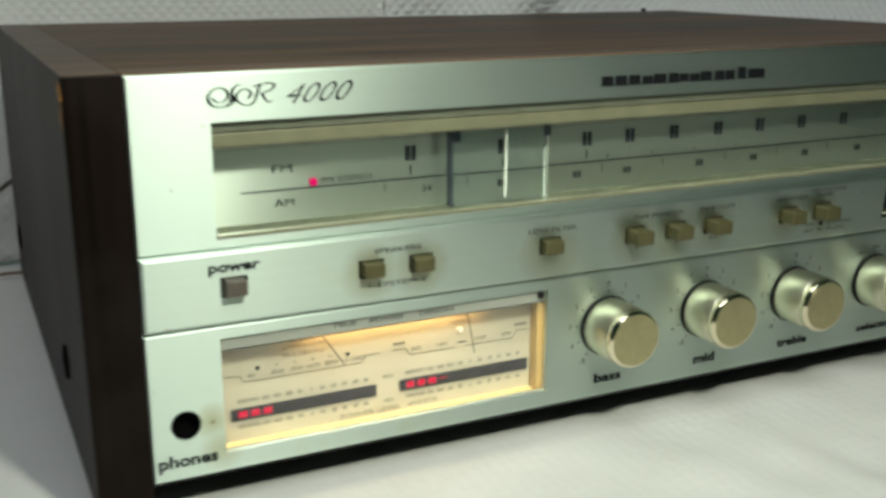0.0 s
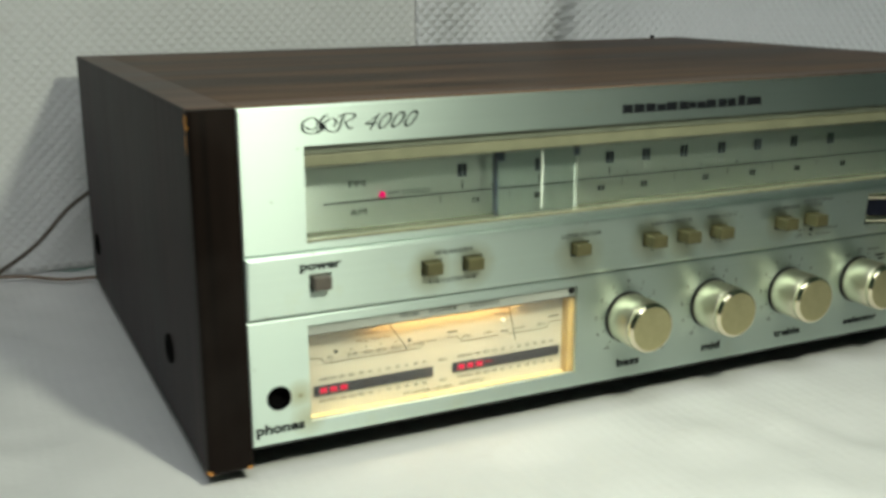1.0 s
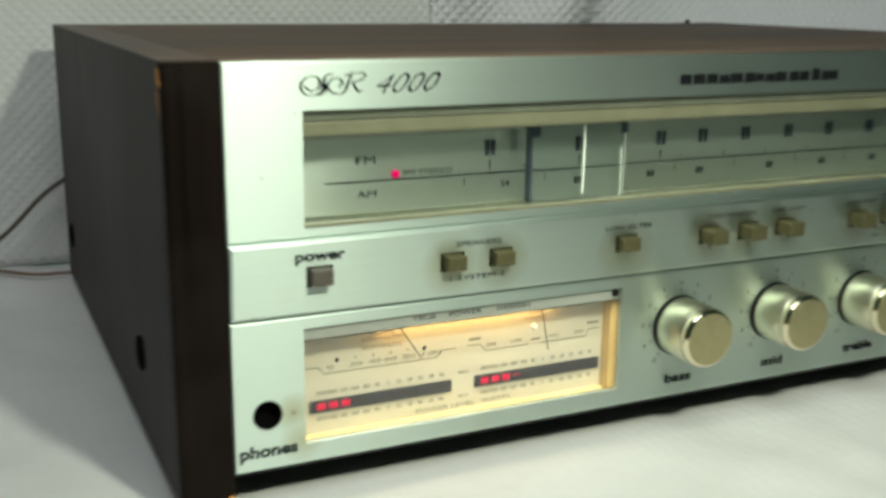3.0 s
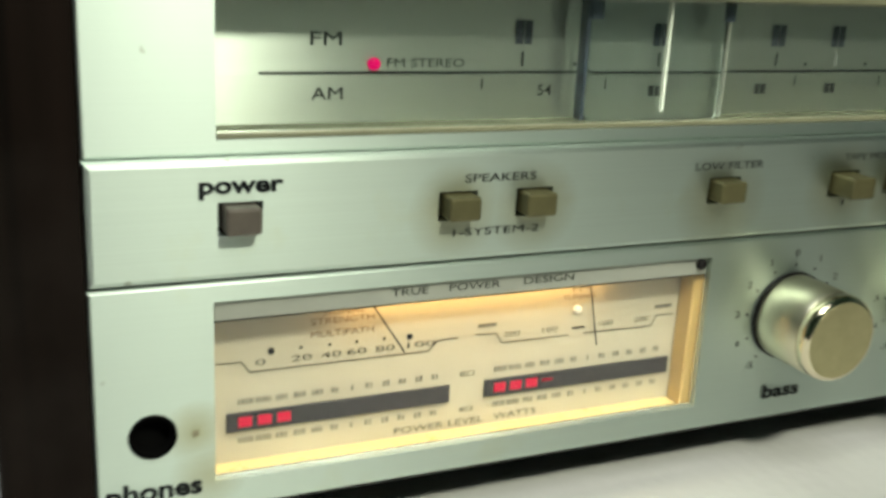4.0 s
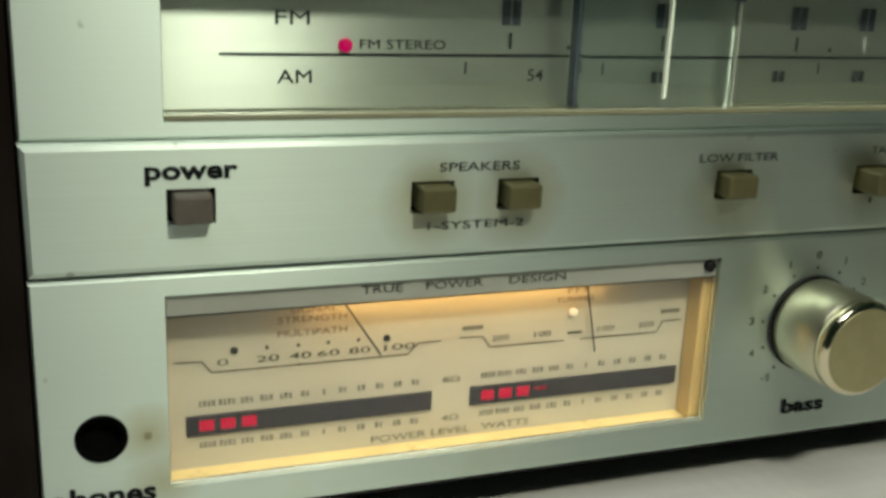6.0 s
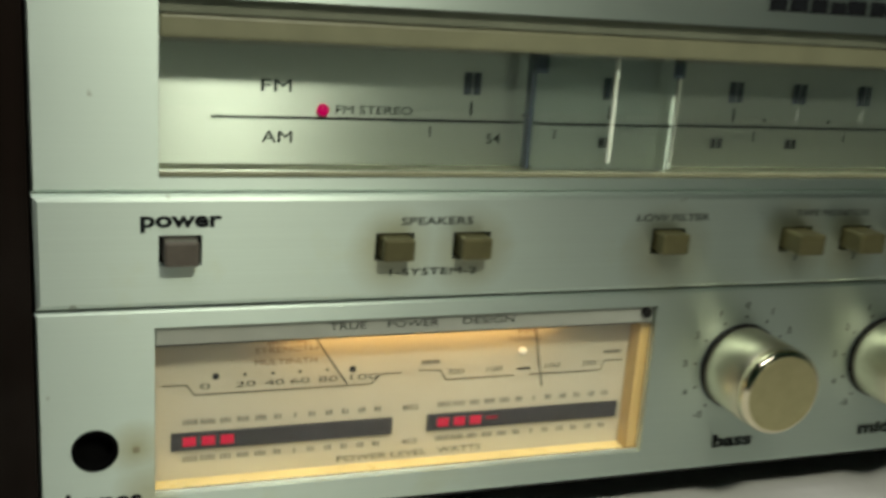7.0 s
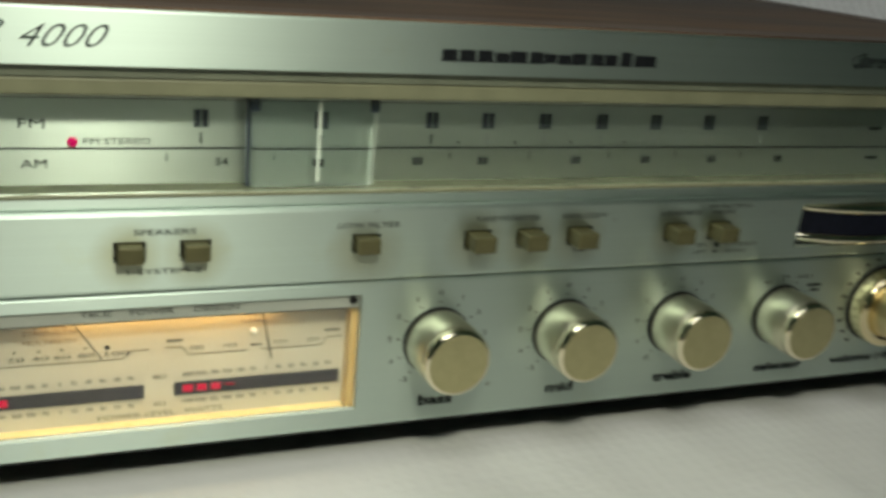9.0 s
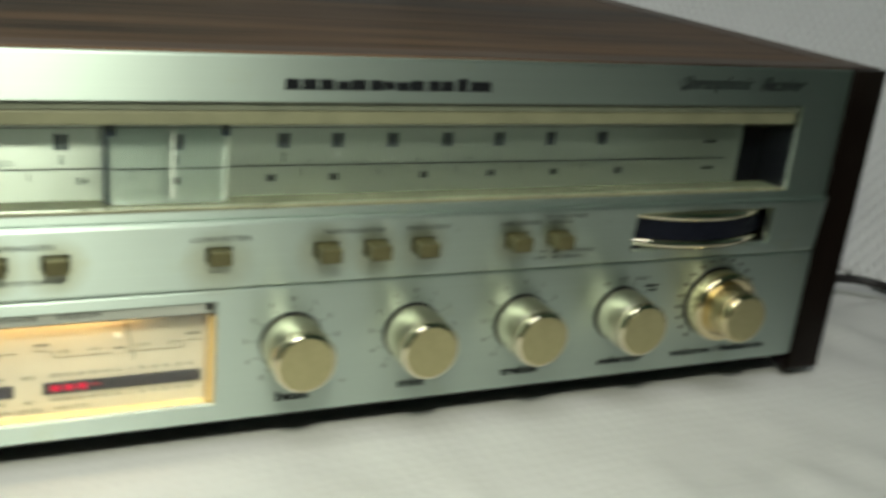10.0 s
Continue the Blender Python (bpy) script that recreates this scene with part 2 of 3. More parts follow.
DIAL_GLASS = clear("green_tinted_acrylic", (0.93, 1.0, 0.965))
SMOKE = clear("pointer_acrylic", (0.86, 0.90, 0.90), 0.01)
SLIDE_SHADE = simple("blue_grey_slide_shade", (0.045, 0.055, 0.075), 0.3, 0.0, 0.3, 300)
RED = glowing("lit_red_lens", (1.0, 0.0, 0.055), 1.1)
RED_DIM = glowing("dim_red_lens", (1.0, 0.0, 0.05), 0.35)
PINK = glowing("lit_pink_lens", (1.0, 0.0, 0.17), 1.2)
PAPER_TABLE = embossed_paper("table_paper", 0.0050, 0.00016, (0.73, 0.715, 0.695), 0, 1, True)
PAPER_BACK = embossed_paper("back_paper", 0.0072, 0.0007, (0.84, 0.83, 0.80), 0, 2)
PAPER_RIGHT = embossed_paper("side_paper", 0.0084, 0.0013, (0.88, 0.87, 0.87), 0, 2, curved=True)
WALL = simple("green_tint_plaster", (0.34, 0.50, 0.43), 0.9, 0.0, 0.05, 6)
FLOOR = simple("brown_floor", (0.16, 0.11, 0.08), 0.6, 0.0, 0.2, 8)
TABLE = simple("table_wood", (0.05, 0.032, 0.022), 0.5, 0.0, 0.2, 12)
CORD_TAN = simple("tan_cord_cover", (0.22, 0.15, 0.10), 0.6, 0.0, 0.3, 800)
CORD_BROWN = simple("brown_cord_cover", (0.10, 0.075, 0.05), 0.6, 0.0, 0.3, 800)
CORD_BLACK = simple("black_cord_cover", (0.015, 0.012, 0.012), 0.45, 0.0, 0.3, 300)


# ---------------------------------------------------------------- mesh helpers
def part(name, bm, mat, parent=None, label="", smooth=False):
    me = bpy.data.meshes.new(name)
    bmesh.ops.recalc_face_normals(bm, faces=bm.faces[:])
    for f in bm.faces:
        f.smooth = smooth
    bm.to_mesh(me)
    bm.free()
    me.materials.append(mat)
    ob = new(name, me)
    ob.parent = parent
    if label:
        tagged(ob, label)
    return ob


def empty(name, at=(0, 0, 0)):
    ob = new(name)
    ob.location = at
    return ob


def box(x0, x1, y0, y1, z0, z1, bevel=0.0, seg=2, bm=None):
    bm = bm or bmesh.new()
    v = bmesh.ops.create_cube(bm, size=1)["verts"]
    for p in v:
        p.co = ((x0 + x1) / 2 + p.co.x * (x1 - x0), (y0 + y1) / 2 + p.co.y * (y1 - y0), (z0 + z1) / 2 + p.co.z * (z1 - z0))
    if bevel:
        es = list({e for p in v for e in p.link_edges})
        bmesh.ops.bevel(bm, geom=es, offset=bevel, segments=seg, affect="EDGES", profile=0.5)
    return bm


def lathe(profile, n=48, axis="y", at=(0, 0, 0)):
    """Turns (along, radius) pairs round the axis through at."""
    bm = bmesh.new()
    rings = []
    for a, r in profile:
        ring = []
        for i in range(n):
            c, s = math.cos(2 * math.pi * i / n), math.sin(2 * math.pi * i / n)
            co = {"y": (r * c, a, r * s), "z": (r * c, r * s, a), "x": (a, r * c, r * s)}[axis]
            ring.append(bm.verts.new(Vector(co) + Vector(at)))
        rings.append(ring)
    for p, q in zip(rings, rings[1:]):
        for i in range(n):
            bm.faces.new((p[i], p[(i + 1) % n], q[(i + 1) % n], q[i]))
    bm.faces.new(rings[0])
    bm.faces.new(rings[-1])
    return bm


def plate(x0, x1, z0, z1, y0, y1, rects=(), rounds=(), bevel=0.0004):
    """A plate between y0 (front) and y1 with rectangular and round openings."""
    cells = [(cx - r * 1.4, cx + r * 1.4, cz - r * 1.4, cz + r * 1.4) for cx, cz, r in rounds]
    xs = sorted({x0, x1, *(a for q in (*rects, *cells) for a in q[:2])})
    zs = sorted({z0, z1, *(a for q in (*rects, *cells) for a in q[2:])})
    bm = bmesh.new()
    made = {}

    def v(x, z):
        key = (round(x, 6), round(z, 6))
        if key not in made:
            made[key] = bm.verts.new((x, y0, z))
        return made[key]

    for a, b in zip(xs, xs[1:]):
        for c, d in zip(zs, zs[1:]):
            mx, mz = (a + b) / 2, (c + d) / 2
            if any(q[0] < mx < q[1] and q[2] < mz < q[3] for q in (*rects, *cells)):
                continue
            bm.faces.new((v(a, c), v(b, c), v(b, d), v(a, d)))
    for (cx, cz, r), (a, b, c, d) in zip(rounds, cells):
        corner = [v(b, d), v(a, d), v(a, c), v(b, c)]
        n = 8
        ring = [v(cx + r * math.cos(math.pi * 2 * i / (4 * n)), cz + r * math.sin(math.pi * 2 * i / (4 * n))) for i in range(4 * n)]
        for q in range(4):
            for i in range(n):
                bm.faces.new((ring[q * n + i], corner[q], ring[(q * n + i + 1) % (4 * n)]))
            bm.faces.new((ring[(q * n + n) % (4 * n)], corner[q], corner[(q + 1) % 4]))
    bmesh.ops.recalc_face_normals(bm, faces=bm.faces[:])
    ext = bmesh.ops.extrude_face_region(bm, geom=bm.faces[:])
    for e in ext["geom"]:
        if isinstance(e, bmesh.types.BMVert):
            e.co.y = y1
    bmesh.ops.recalc_face_normals(bm, faces=bm.faces[:])
    if bevel:
        es = [e for e in bm.edges if len(e.link_faces) == 2 and e.calc_face_angle(0) > 1.0 and all(abs(q.co.y - y0) < 1e-6 for q in e.verts)
              and any(all(abs(q.co[i] - lim) < 1e-6 for q in e.verts) for i, lim in ((0, x0), (0, x1), (2, z0), (2, z1)))]
        bmesh.ops.bevel(bm, geom=es, offset=bevel, segments=2, affect="EDGES", profile=0.5)
    return bm


def tube(points, radius, n=10):
    """A round cord through the points."""
    pts = [Vector(p) for p in points]
    fine = []
    for i in range(len(pts) - 1):
        p0, p1, p2, p3 = pts[max(i - 1, 0)], pts[i], pts[i + 1], pts[min(i + 2, len(pts) - 1)]
        for k in range(8):
            u = k / 8
            fine.append(0.5 * ((2 * p1) + (p2 - p0) * u + (2 * p0 - 5 * p1 + 4 * p2 - p3) * u * u + (3 * p1 - p0 - 3 * p2 + p3) * u ** 3))
    fine.append(pts[-1])
    bm = bmesh.new()
    rings = []
    for i, p in enumerate(fine):
        d = (fine[min(i + 1, len(fine) - 1)] - fine[max(i - 1, 0)]).normalized()
        side = d.cross(Vector((0, 0, 1)))
        side = side.normalized() if side.length > 1e-4 else Vector((1, 0, 0))
        up = side.cross(d)
        rings.append([bm.verts.new(p + radius * (math.cos(2 * math.pi * j / n) * side + math.sin(2 * math.pi * j / n) * up)) for j in range(n)])
    for p, q in zip(rings, rings[1:]):
        for j in range(n):
            bm.faces.new((p[j], p[(j + 1) % n], q[(j + 1) % n], q[j]))
    bm.faces.new(rings[0])
    bm.faces.new(rings[-1])
    return bm


def lettering(body, x0, x1, z0, z1, y, mat, parent, shear=0.0, fat=0.0, name="lettering", tilt=0.0):
    """Flat printed characters that fill the rectangle x0..x1, z0..z1 on a face at y that looks to -y."""
    cu = bpy.data.curves.new(name, "FONT")
    cu.body, cu.shear, cu.offset, cu.resolution_u = body, shear, fat, 3
    cu.fill_mode = "FRONT"
    tmp = new("tmp", cu)
    me = bpy.data.meshes.new_from_object(tmp.evaluated_get(bpy.context.evaluated_depsgraph_get()))
    bpy.data.objects.remove(tmp)
    bpy.data.curves.remove(cu)
    co = np.array([p.co[:] for p in me.vertices])
    lo, hi = co.min(0), co.max(0)
    for p in me.vertices:
        u, w = (p.co.x - lo[0]) / (hi[0] - lo[0]), (p.co.y - lo[1]) / (hi[1] - lo[1])
        p.co = (x0 + (x1 - x0) * u, y, z0 + (z1 - z0) * w + tilt * u)
    me.name = name
    me.materials.append(mat)
    ob = new(name, me)
    ob.parent = parent
    return ob


def smooth_run(points, steps=6):
    """A smooth run of (x, z) through the points."""
    out = []
    n = len(points)
    for i in range(n - 1):
        p0, p1, p2, p3 = (Vector(points[k]) for k in (max(i - 1, 0), i, i + 1, min(i + 2, n - 1)))
        for k in range(steps):
            u = k / steps
            out.append(tuple(0.5 * (2 * p1 + (p2 - p0) * u + (2 * p0 - 5 * p1 + 4 * p2 - p3) * u * u + (3 * p1 - p0 - 3 * p2 + p3) * u ** 3)))
    return out + [tuple(points[-1])]


def strokes(lines, width, y, mat, parent, name="printed_line", label="", pen=0.0):
    """Thin printed lines on a face at y: each a run of (x, z) corners. pen: how much thicker upright strokes are."""
    for run in lines:
        bm = bmesh.new()
        pts = [Vector(p) for p in run]
        last = None
        for i, p in enumerate(pts):
            a = (p - pts[i - 1]).normalized() if i else (pts[1] - p).normalized()
            b = (pts[i + 1] - p).normalized() if i < len(pts) - 1 else a
            d = (a + b).normalized()
            w = width * (1 + pen * abs(d.y) ** 2) / 2
            k = w / max(0.5, a.dot(d))
            n = Vector((-d.y, d.x)) * k
            pair = [bm.verts.new((p.x + n.x, y, p.y + n.y)), bm.verts.new((p.x - n.x, y, p.y - n.y))]
            if last:
                bm.faces.new((last[0], last[1], pair[1], pair[0]))
            last = pair
        ob = part(name, bm, mat, parent, label)
    return ob


def flat_shape(name, corners, y, mat, parent):
    bm = bmesh.new()
    bm.faces.new([bm.verts.new((x, y, z)) for x, z in corners])
    return part(name, bm, mat, parent)


def dots(places, r, y, mat, parent, name="scale_dot"):
    for x, z in places:
        flat_shape(name, [(x + r * math.cos(a * math.pi / 4), z + r * math.sin(a * math.pi / 4)) for a in range(8)], y, mat, parent)


def marks(rects, y, mat, parent, name="printed_mark"):
    """Plain printed bars: (x, z, width, height)."""
    return [flat_shape(name, [(x - w / 2, z - h / 2), (x + w / 2, z - h / 2), (x + w / 2, z + h / 2), (x - w / 2, z + h / 2)], y, mat, parent) for x, z, w, h in rects]


def sheet(name, nx, ny, fn, mat, label, category, kind="", thick=0.0004):
    """A sheet of paper or cloth: fn(u, v) gives its points, u and v from 0 to 1."""
    bm = bmesh.new()
    rows = [[bm.verts.new(fn(i / nx, j / ny)) for i in range(nx + 1)] for j in range(ny + 1)]
    for j in range(ny):
        for i in range(nx):
            bm.faces.new((rows[j][i], rows[j][i + 1], rows[j + 1][i + 1], rows[j + 1][i]))
    bmesh.ops.recalc_face_normals(bm, faces=bm.faces[:])
    me = bpy.data.meshes.new(name)
    for f in bm.faces:
        f.smooth = True
    bm.to_mesh(me)
    bm.free()
    me.materials.append(mat)
    ob = new(name, me)
    sol = ob.modifiers.new("thickness", "SOLIDIFY")
    sol.thickness, sol.offset = thick, -1
    return tagged(ob, label, category, kind=kind)


# ---------------------------------------------------------------- room and table
tagged(part("floor", box(-2.2, 2.2, -2.4, 0.6, -0.80, -0.75), FLOOR), "brown floor of the room", "floor", kind="structure")
tagged(part("ceiling", box(-2.2, 2.2, -2.4, 0.6, 1.65, 1.70), WALL), "unseen plaster ceiling, tinted green for the fascia's reflections", "ceiling", kind="structure")
tagged(part("wall_north", box(-2.2, 2.2, 0.62, 0.70, -0.75, 1.65), WALL), "unseen plaster wall behind the table, tinted green for reflections", "wall", kind="structure")
tagged(part("wall_south", box(-2.2, 2.2, -2.48, -2.40, -0.75, 1.65), WALL), "unseen plaster wall, tinted green for the fascia's reflections", "wall", kind="structure")
tagged(part("wall_west", box(-2.28, -2.2, -2.4, 0.62, -0.75, 1.65), WALL), "unseen plaster wall, tinted green for the fascia's reflections", "wall", kind="structure")
tagged(part("wall_east", box(2.2, 2.28, -2.4, 0.62, -0.75, 1.65), WALL), "unseen plaster wall, tinted green for the fascia's reflections", "wall", kind="structure")

table = tagged(empty("table", (0, 0, -0.75)), "wooden table under the white paper", "table")
part("tabletop", box(-0.75, 0.85, -0.75, 0.50, 0.715, 0.744, 0.003), TABLE, table)
for lx in (-0.70, 0.80):
    for ly in (-0.70, 0.45):
        part("leg", box(lx - 0.025, lx + 0.025, ly - 0.025, ly + 0.025, 0.0, 0.7145, 0.003), TABLE, table)


def wrinkle(x, y, s, amp):
    return amp * (noise.noise(Vector((x * s, y * s, 3.1))) + 0.5 * noise.noise(Vector((x * s * 2.3, y * s * 2.3, 7.7))))


def cloth_point(u, v):
    y = -0.20 + 0.60 * v
    edge = max(0.45, 0.60 - 2.0 * max(0.0, 0.03 - y))
    x = -0.70 + (edge + 0.70) * u
    near = min(1.0, max(0.0, (math.hypot(max(abs(x - 0.19) - 0.215, 0), max(abs(y - 0.145) - 0.15, 0))) / 0.05))
    return (x, y, max(-0.0050, -0.0014 + near * (wrinkle(x, y, 13.0, 0.0060) + 0.0026 * noise.noise(Vector((x * 45, y * 30, 1.7))) + 0.0009 * abs(noise.noise(Vector((x * 28 + y * 9, y * 70, 5.2)))))))


sheet("table_paper", 320, 160, cloth_point, PAPER_TABLE, "white embossed paper sheet spread over the table, lightly wrinkled", "paper sheet")


def back_point(u, v):
    x, z = -0.65 + 0.885 * u, -0.0006 + 0.29 * v
    return (x, 0.330 + 0.012 * v + wrinkle(x, z, 7.0, 0.0010), z)


def right_point(u, v):
    # runs along the back, then sweeps round to the front
    z = -0.0006 + 0.29 * v
    s = u * 0.66
    if s < 0.12:
        x, y, nx, ny = 0.215 + s, 0.326, 0.0, -1.0
    elif s < 0.50:
        a = (s - 0.12) / 0.38 * math.pi / 2
        x, y, nx, ny = 0.335 + 0.195 * math.sin(a), 0.10 + 0.226 * math.cos(a), -math.sin(a), -math.cos(a)
    else:
        x, y, nx, ny = 0.53 + 0.03 * (s - 0.5), 0.10 - (s - 0.50), -1.0, 0.0
    f = 0.0120 * math.sin(52 * (s - 0.45 * z)) * math.exp(-((s - 0.03 - 0.45 * z) / 0.06) ** 2) * min(1, s / 0.03) * min(1, max(0, z) / 0.08)
    f += wrinkle(s, z, 8.0, 0.0016)
    k = min(1.0, max(0.0, (s - 0.10) / 0.18))
    f -= 0.65 * k * k * (3 - 2 * k) * max(0.0, z)      # sweeps up from the table, leaning back
    return (x + nx * f, y + ny * f + 0.012 * v, z)


sheet("backdrop_paper", 90, 50, back_point, PAPER_BACK, "white dimpled paper sheet hung behind the receiver", "paper sheet", "structure")
sheet("backdrop_paper", 200, 60, right_point, PAPER_RIGHT, "white diamond-embossed paper sheet with folds, curving round the receiver", "paper sheet", "structure")

# ---------------------------------------------------------------- receiver
W, ZB, ZT = 0.3896, 0.0113, 0.1355
XL, XR, DEPTH = -0.0168, 0.4075, 0.289
rec = tagged(empty("stereo_receiver"), "vintage silver stereo receiver in a worn walnut vinyl cabinet, switched on", "stereo receiver")

bm = box(-0.0002, W + 0.0002, 0.0025, DEPTH, 0.1280, 0.1360, 0.0004)
for q in bm.verts:
    q.co.z -= 0.0014 * max(0.0, q.co.y) / DEPTH
part("top_panel", bm, WOOD_TOP, rec, "walnut-grain vinyl top, scuffed")
for a, b, o in ((XL, -0.0004, -1), (W + 0.0004, XR, 1)):
    bm = box(a, b, 0.0032, DEPTH, 0.0034, 0.1360, 0.0006)
    for q in bm.verts:
        if q.co.z > 0.1:
            q.co.z -= 0.0014 * q.co.y / DEPTH
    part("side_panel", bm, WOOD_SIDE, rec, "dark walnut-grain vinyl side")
    bm = box(a, b, -0.0010, 0.0030, 0.0034, 0.1358, 0.0)
    long_edges = [e for e in bm.edges if (abs(e.verts[0].co.x - e.verts[1].co.x) < 1e-6 and abs(e.verts[0].co.y - e.verts[1].co.y) < 1e-6 and e.verts[0].co.y < 0
                                          and (e.verts[0].co.x - (a + b) / 2) * o > 0) or (e.verts[0].co.z < 0.01 and e.verts[1].co.z < 0.01 and e.verts[0].co.y < 0 and e.verts[1].co.y < 0)]
    bmesh.ops.bevel(bm, geom=long_edges, offset=0.0022, segments=4, affect="EDGES", profile=0.5)
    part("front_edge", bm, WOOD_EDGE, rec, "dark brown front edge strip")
for x0, x1, y0, y1 in ((XL + 0.0006, -0.0006, 0.0034, DEPTH - 0.001), (0.0002, W - 0.0002, 0.0034, 0.0150), (W + 0.0006, XR - 0.0006, 0.0034, DEPTH - 0.001)):
    bm = box(x0, x1, y0, y1, 0.1356, 0.13615, 0.0001, 1)
    for q in bm.verts:
        q.co.z -= 0.0014 * max(0.0, q.co.y) / DEPTH
    part("edge_band", bm, WOOD_BAND, rec, "paler worn band along the top edge")
part("bottom_plate", box(0.0, W, 0.004, DEPTH - 0.004, 0.0085, 0.0105), BLACK, rec)
part("back_plate", box(0.0, W, DEPTH - 0.004, DEPTH - 0.001, 0.0108, 0.1258), BLACK, rec)
for fx in (0.03, 0.355):
    for fy in (0.035, 0.255):
        part("foot", lathe([(-0.0005, 0.0095), (0.0005, 0.0105), (0.0080, 0.0110), (0.0084, 0.0105)], 24, "z", (fx, fy, 0)), BLACK, rec, "black rubber foot")


part("rear_stud", lathe([(0.1330, 0.0016), (0.1360, 0.0016), (0.1366, 0.0012)], 16, "z", (0.3820, 0.2860, 0)), BLACK, rec, "small black stud on the rear edge")


def chips(cx, cy, cz, sx, sy, sz, seed):
    """Bare patch where the vinyl has worn off an edge."""
    r = random.Random(seed)
    bm = bmesh.new()
    bmesh.ops.create_icosphere(bm, subdivisions=2, radius=1)
    for p in bm.verts:
        k = 0.75 + 0.5 * r.random()
        p.co = (cx + p.co.x * sx * k, cy + p.co.y * sy * k, cz + p.co.z * sz * k)
    part("worn_patch", bm, CHIP, rec, "bare orange-brown patch on a worn edge")


chips(XL + 0.0006, 0.0022, 0.1318, 0.0010, 0.0022, 0.0038, 1)
chips(XL + 0.0003, 0.0026, 0.1240, 0.0006, 0.0010, 0.0040, 2)
chips(XL + 0.0012, 0.0004, 0.0048, 0.0016, 0.0016, 0.0011, 3)
chips(-0.0016, -0.0008, 0.0046, 0.0011, 0.0007, 0.0007, 4)

for sy, sz in ((0.058, 0.034), (0.262, 0.030)):
    part("side_screw", lathe([(-0.0003, 0.0030), (-0.0012, 0.0046), (-0.0010, 0.0058), (0.0002, 0.0062), (0.0010, 0.0062)], 24, "x", (XL, sy, sz)), SOOT, rec, "black screw in the cabinet side", True)

# front plates
DX0, DX1, DZ0, DZ1 = 0.0234, 0.3674, 0.0863, 0.1212
MX0, MX1, MZ0, MZ1 = 0.0226, 0.1384, 0.0175, 0.0553
WX0, WX1, WZ0, WZ1 = 0.2962, 0.3626, 0.0642, 0.0800
BUTTONS = [
    # x0, x1, z0, z1, standing out, material
    (0.0233, 0.0317, 0.0685, 0.0750, 0.0028, POWER_GREY),
    (0.0675, 0.0760, 0.0686, 0.0748, 0.0034, BUTTON),
    (0.0849, 0.0934, 0.0686, 0.0748, 0.0034, BUTTON),
    (0.1337, 0.1423, 0.0686, 0.0748, 0.0034, BUTTON),
    (0.1692, 0.1780, 0.0684, 0.0748, 0.0062, BUTTON),
    (0.1868, 0.1956, 0.0684, 0.0748, 0.0062, BUTTON),
    (0.2044, 0.2132, 0.0684, 0.0748, 0.0062, BUTTON),
    (0.2407, 0.2495, 0.0684, 0.0749, 0.0062, BUTTON),
    (0.2580, 0.2668, 0.0684, 0.0749, 0.0062, BUTTON),
]
S1, S2 = 0.0832, 0.0594          # the joints between the three plates
YM = -0.0020                     # face of the middle plate at its upper edge


def lean(ob):
    """The button strip leans back towards its lower edge."""
    for p in ob.data.vertices:
        if p.co.y < 0.0015:
            p.co.y += 0.07 * (S1 - p.co.z)
    return ob


part("fascia_upper", plate(0, W, S1 + 0.0002, ZT, 0.0, 0.0022, [(DX0, DX1, DZ0, DZ1)], bevel=0.0006), ALU, rec, "brushed silver upper fascia")
lean(part("fascia_middle", plate(0, W, S2 + 0.0003, S1, YM, 0.0022, [(WX0, WX1, WZ0, WZ1)] + [b[:4] for b in BUTTONS], bevel=0.0012), ALU, rec, "brushed silver button strip"))
part("fascia_lower", plate(0, W, ZB, S2 - 0.0003, 0.0, 0.0022, [(MX0, MX1, MZ0, MZ1)], [(0.0107, 0.0291, 0.0047)], bevel=0.0005), ALU, rec, "brushed silver lower fascia")
part("chassis_front", plate(0.0, W, ZB + 0.0005, ZT - 0.006, 0.0024, 0.0034,
                            [(DX0 - .001, DX1 + .001, DZ0 - .001, DZ1 + .001), (MX0 - .001, MX1 + .001, MZ0 - .0018, MZ1 + .001), (WX0, WX1, WZ0, WZ1)]
                            + [b[:4] for b in BUTTONS], [(0.0107, 0.0291, 0.0047)], bevel=0), BLACK, rec)

# dial window
YD = 0.0160
part("dial_plate", box(DX0 - 0.004, 0.3530, YD, YD + 0.001, DZ0 - 0.003, DZ1 + 0.003), SCALE, rec, "satin silver dial scale")
part("dial_cavity", box(0.3532, DX1 + 0.004, YD + 0.006, YD + 0.007, DZ0 - 0.003, DZ1 + 0.003), SHADE, rec)
part("dial_end", box(DX1 + 0.0012, DX1 + 0.003, 0.0036, YD + 0.0058, DZ0 - 0.003, DZ1 + 0.003), SHADE, rec)
part("dial_end", box(DX0 - 0.003, DX0 - 0.0012, 0.0036, YD - 0.0002, DZ0 - 0.003, DZ1 + 0.003), PALE, rec)
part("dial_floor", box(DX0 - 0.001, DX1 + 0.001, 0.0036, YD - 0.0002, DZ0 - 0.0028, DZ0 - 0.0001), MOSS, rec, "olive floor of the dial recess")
part("dial_sill", box(DX0 + 0.0002, DX1 - 0.0002, 0.0004, 0.0042, DZ0 + 0.0001, DZ0 + 0.0010, 0.0002), OLIVE, rec, "yellowed acrylic edge")
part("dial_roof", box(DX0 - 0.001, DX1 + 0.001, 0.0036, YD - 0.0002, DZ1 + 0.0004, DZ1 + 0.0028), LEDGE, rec)
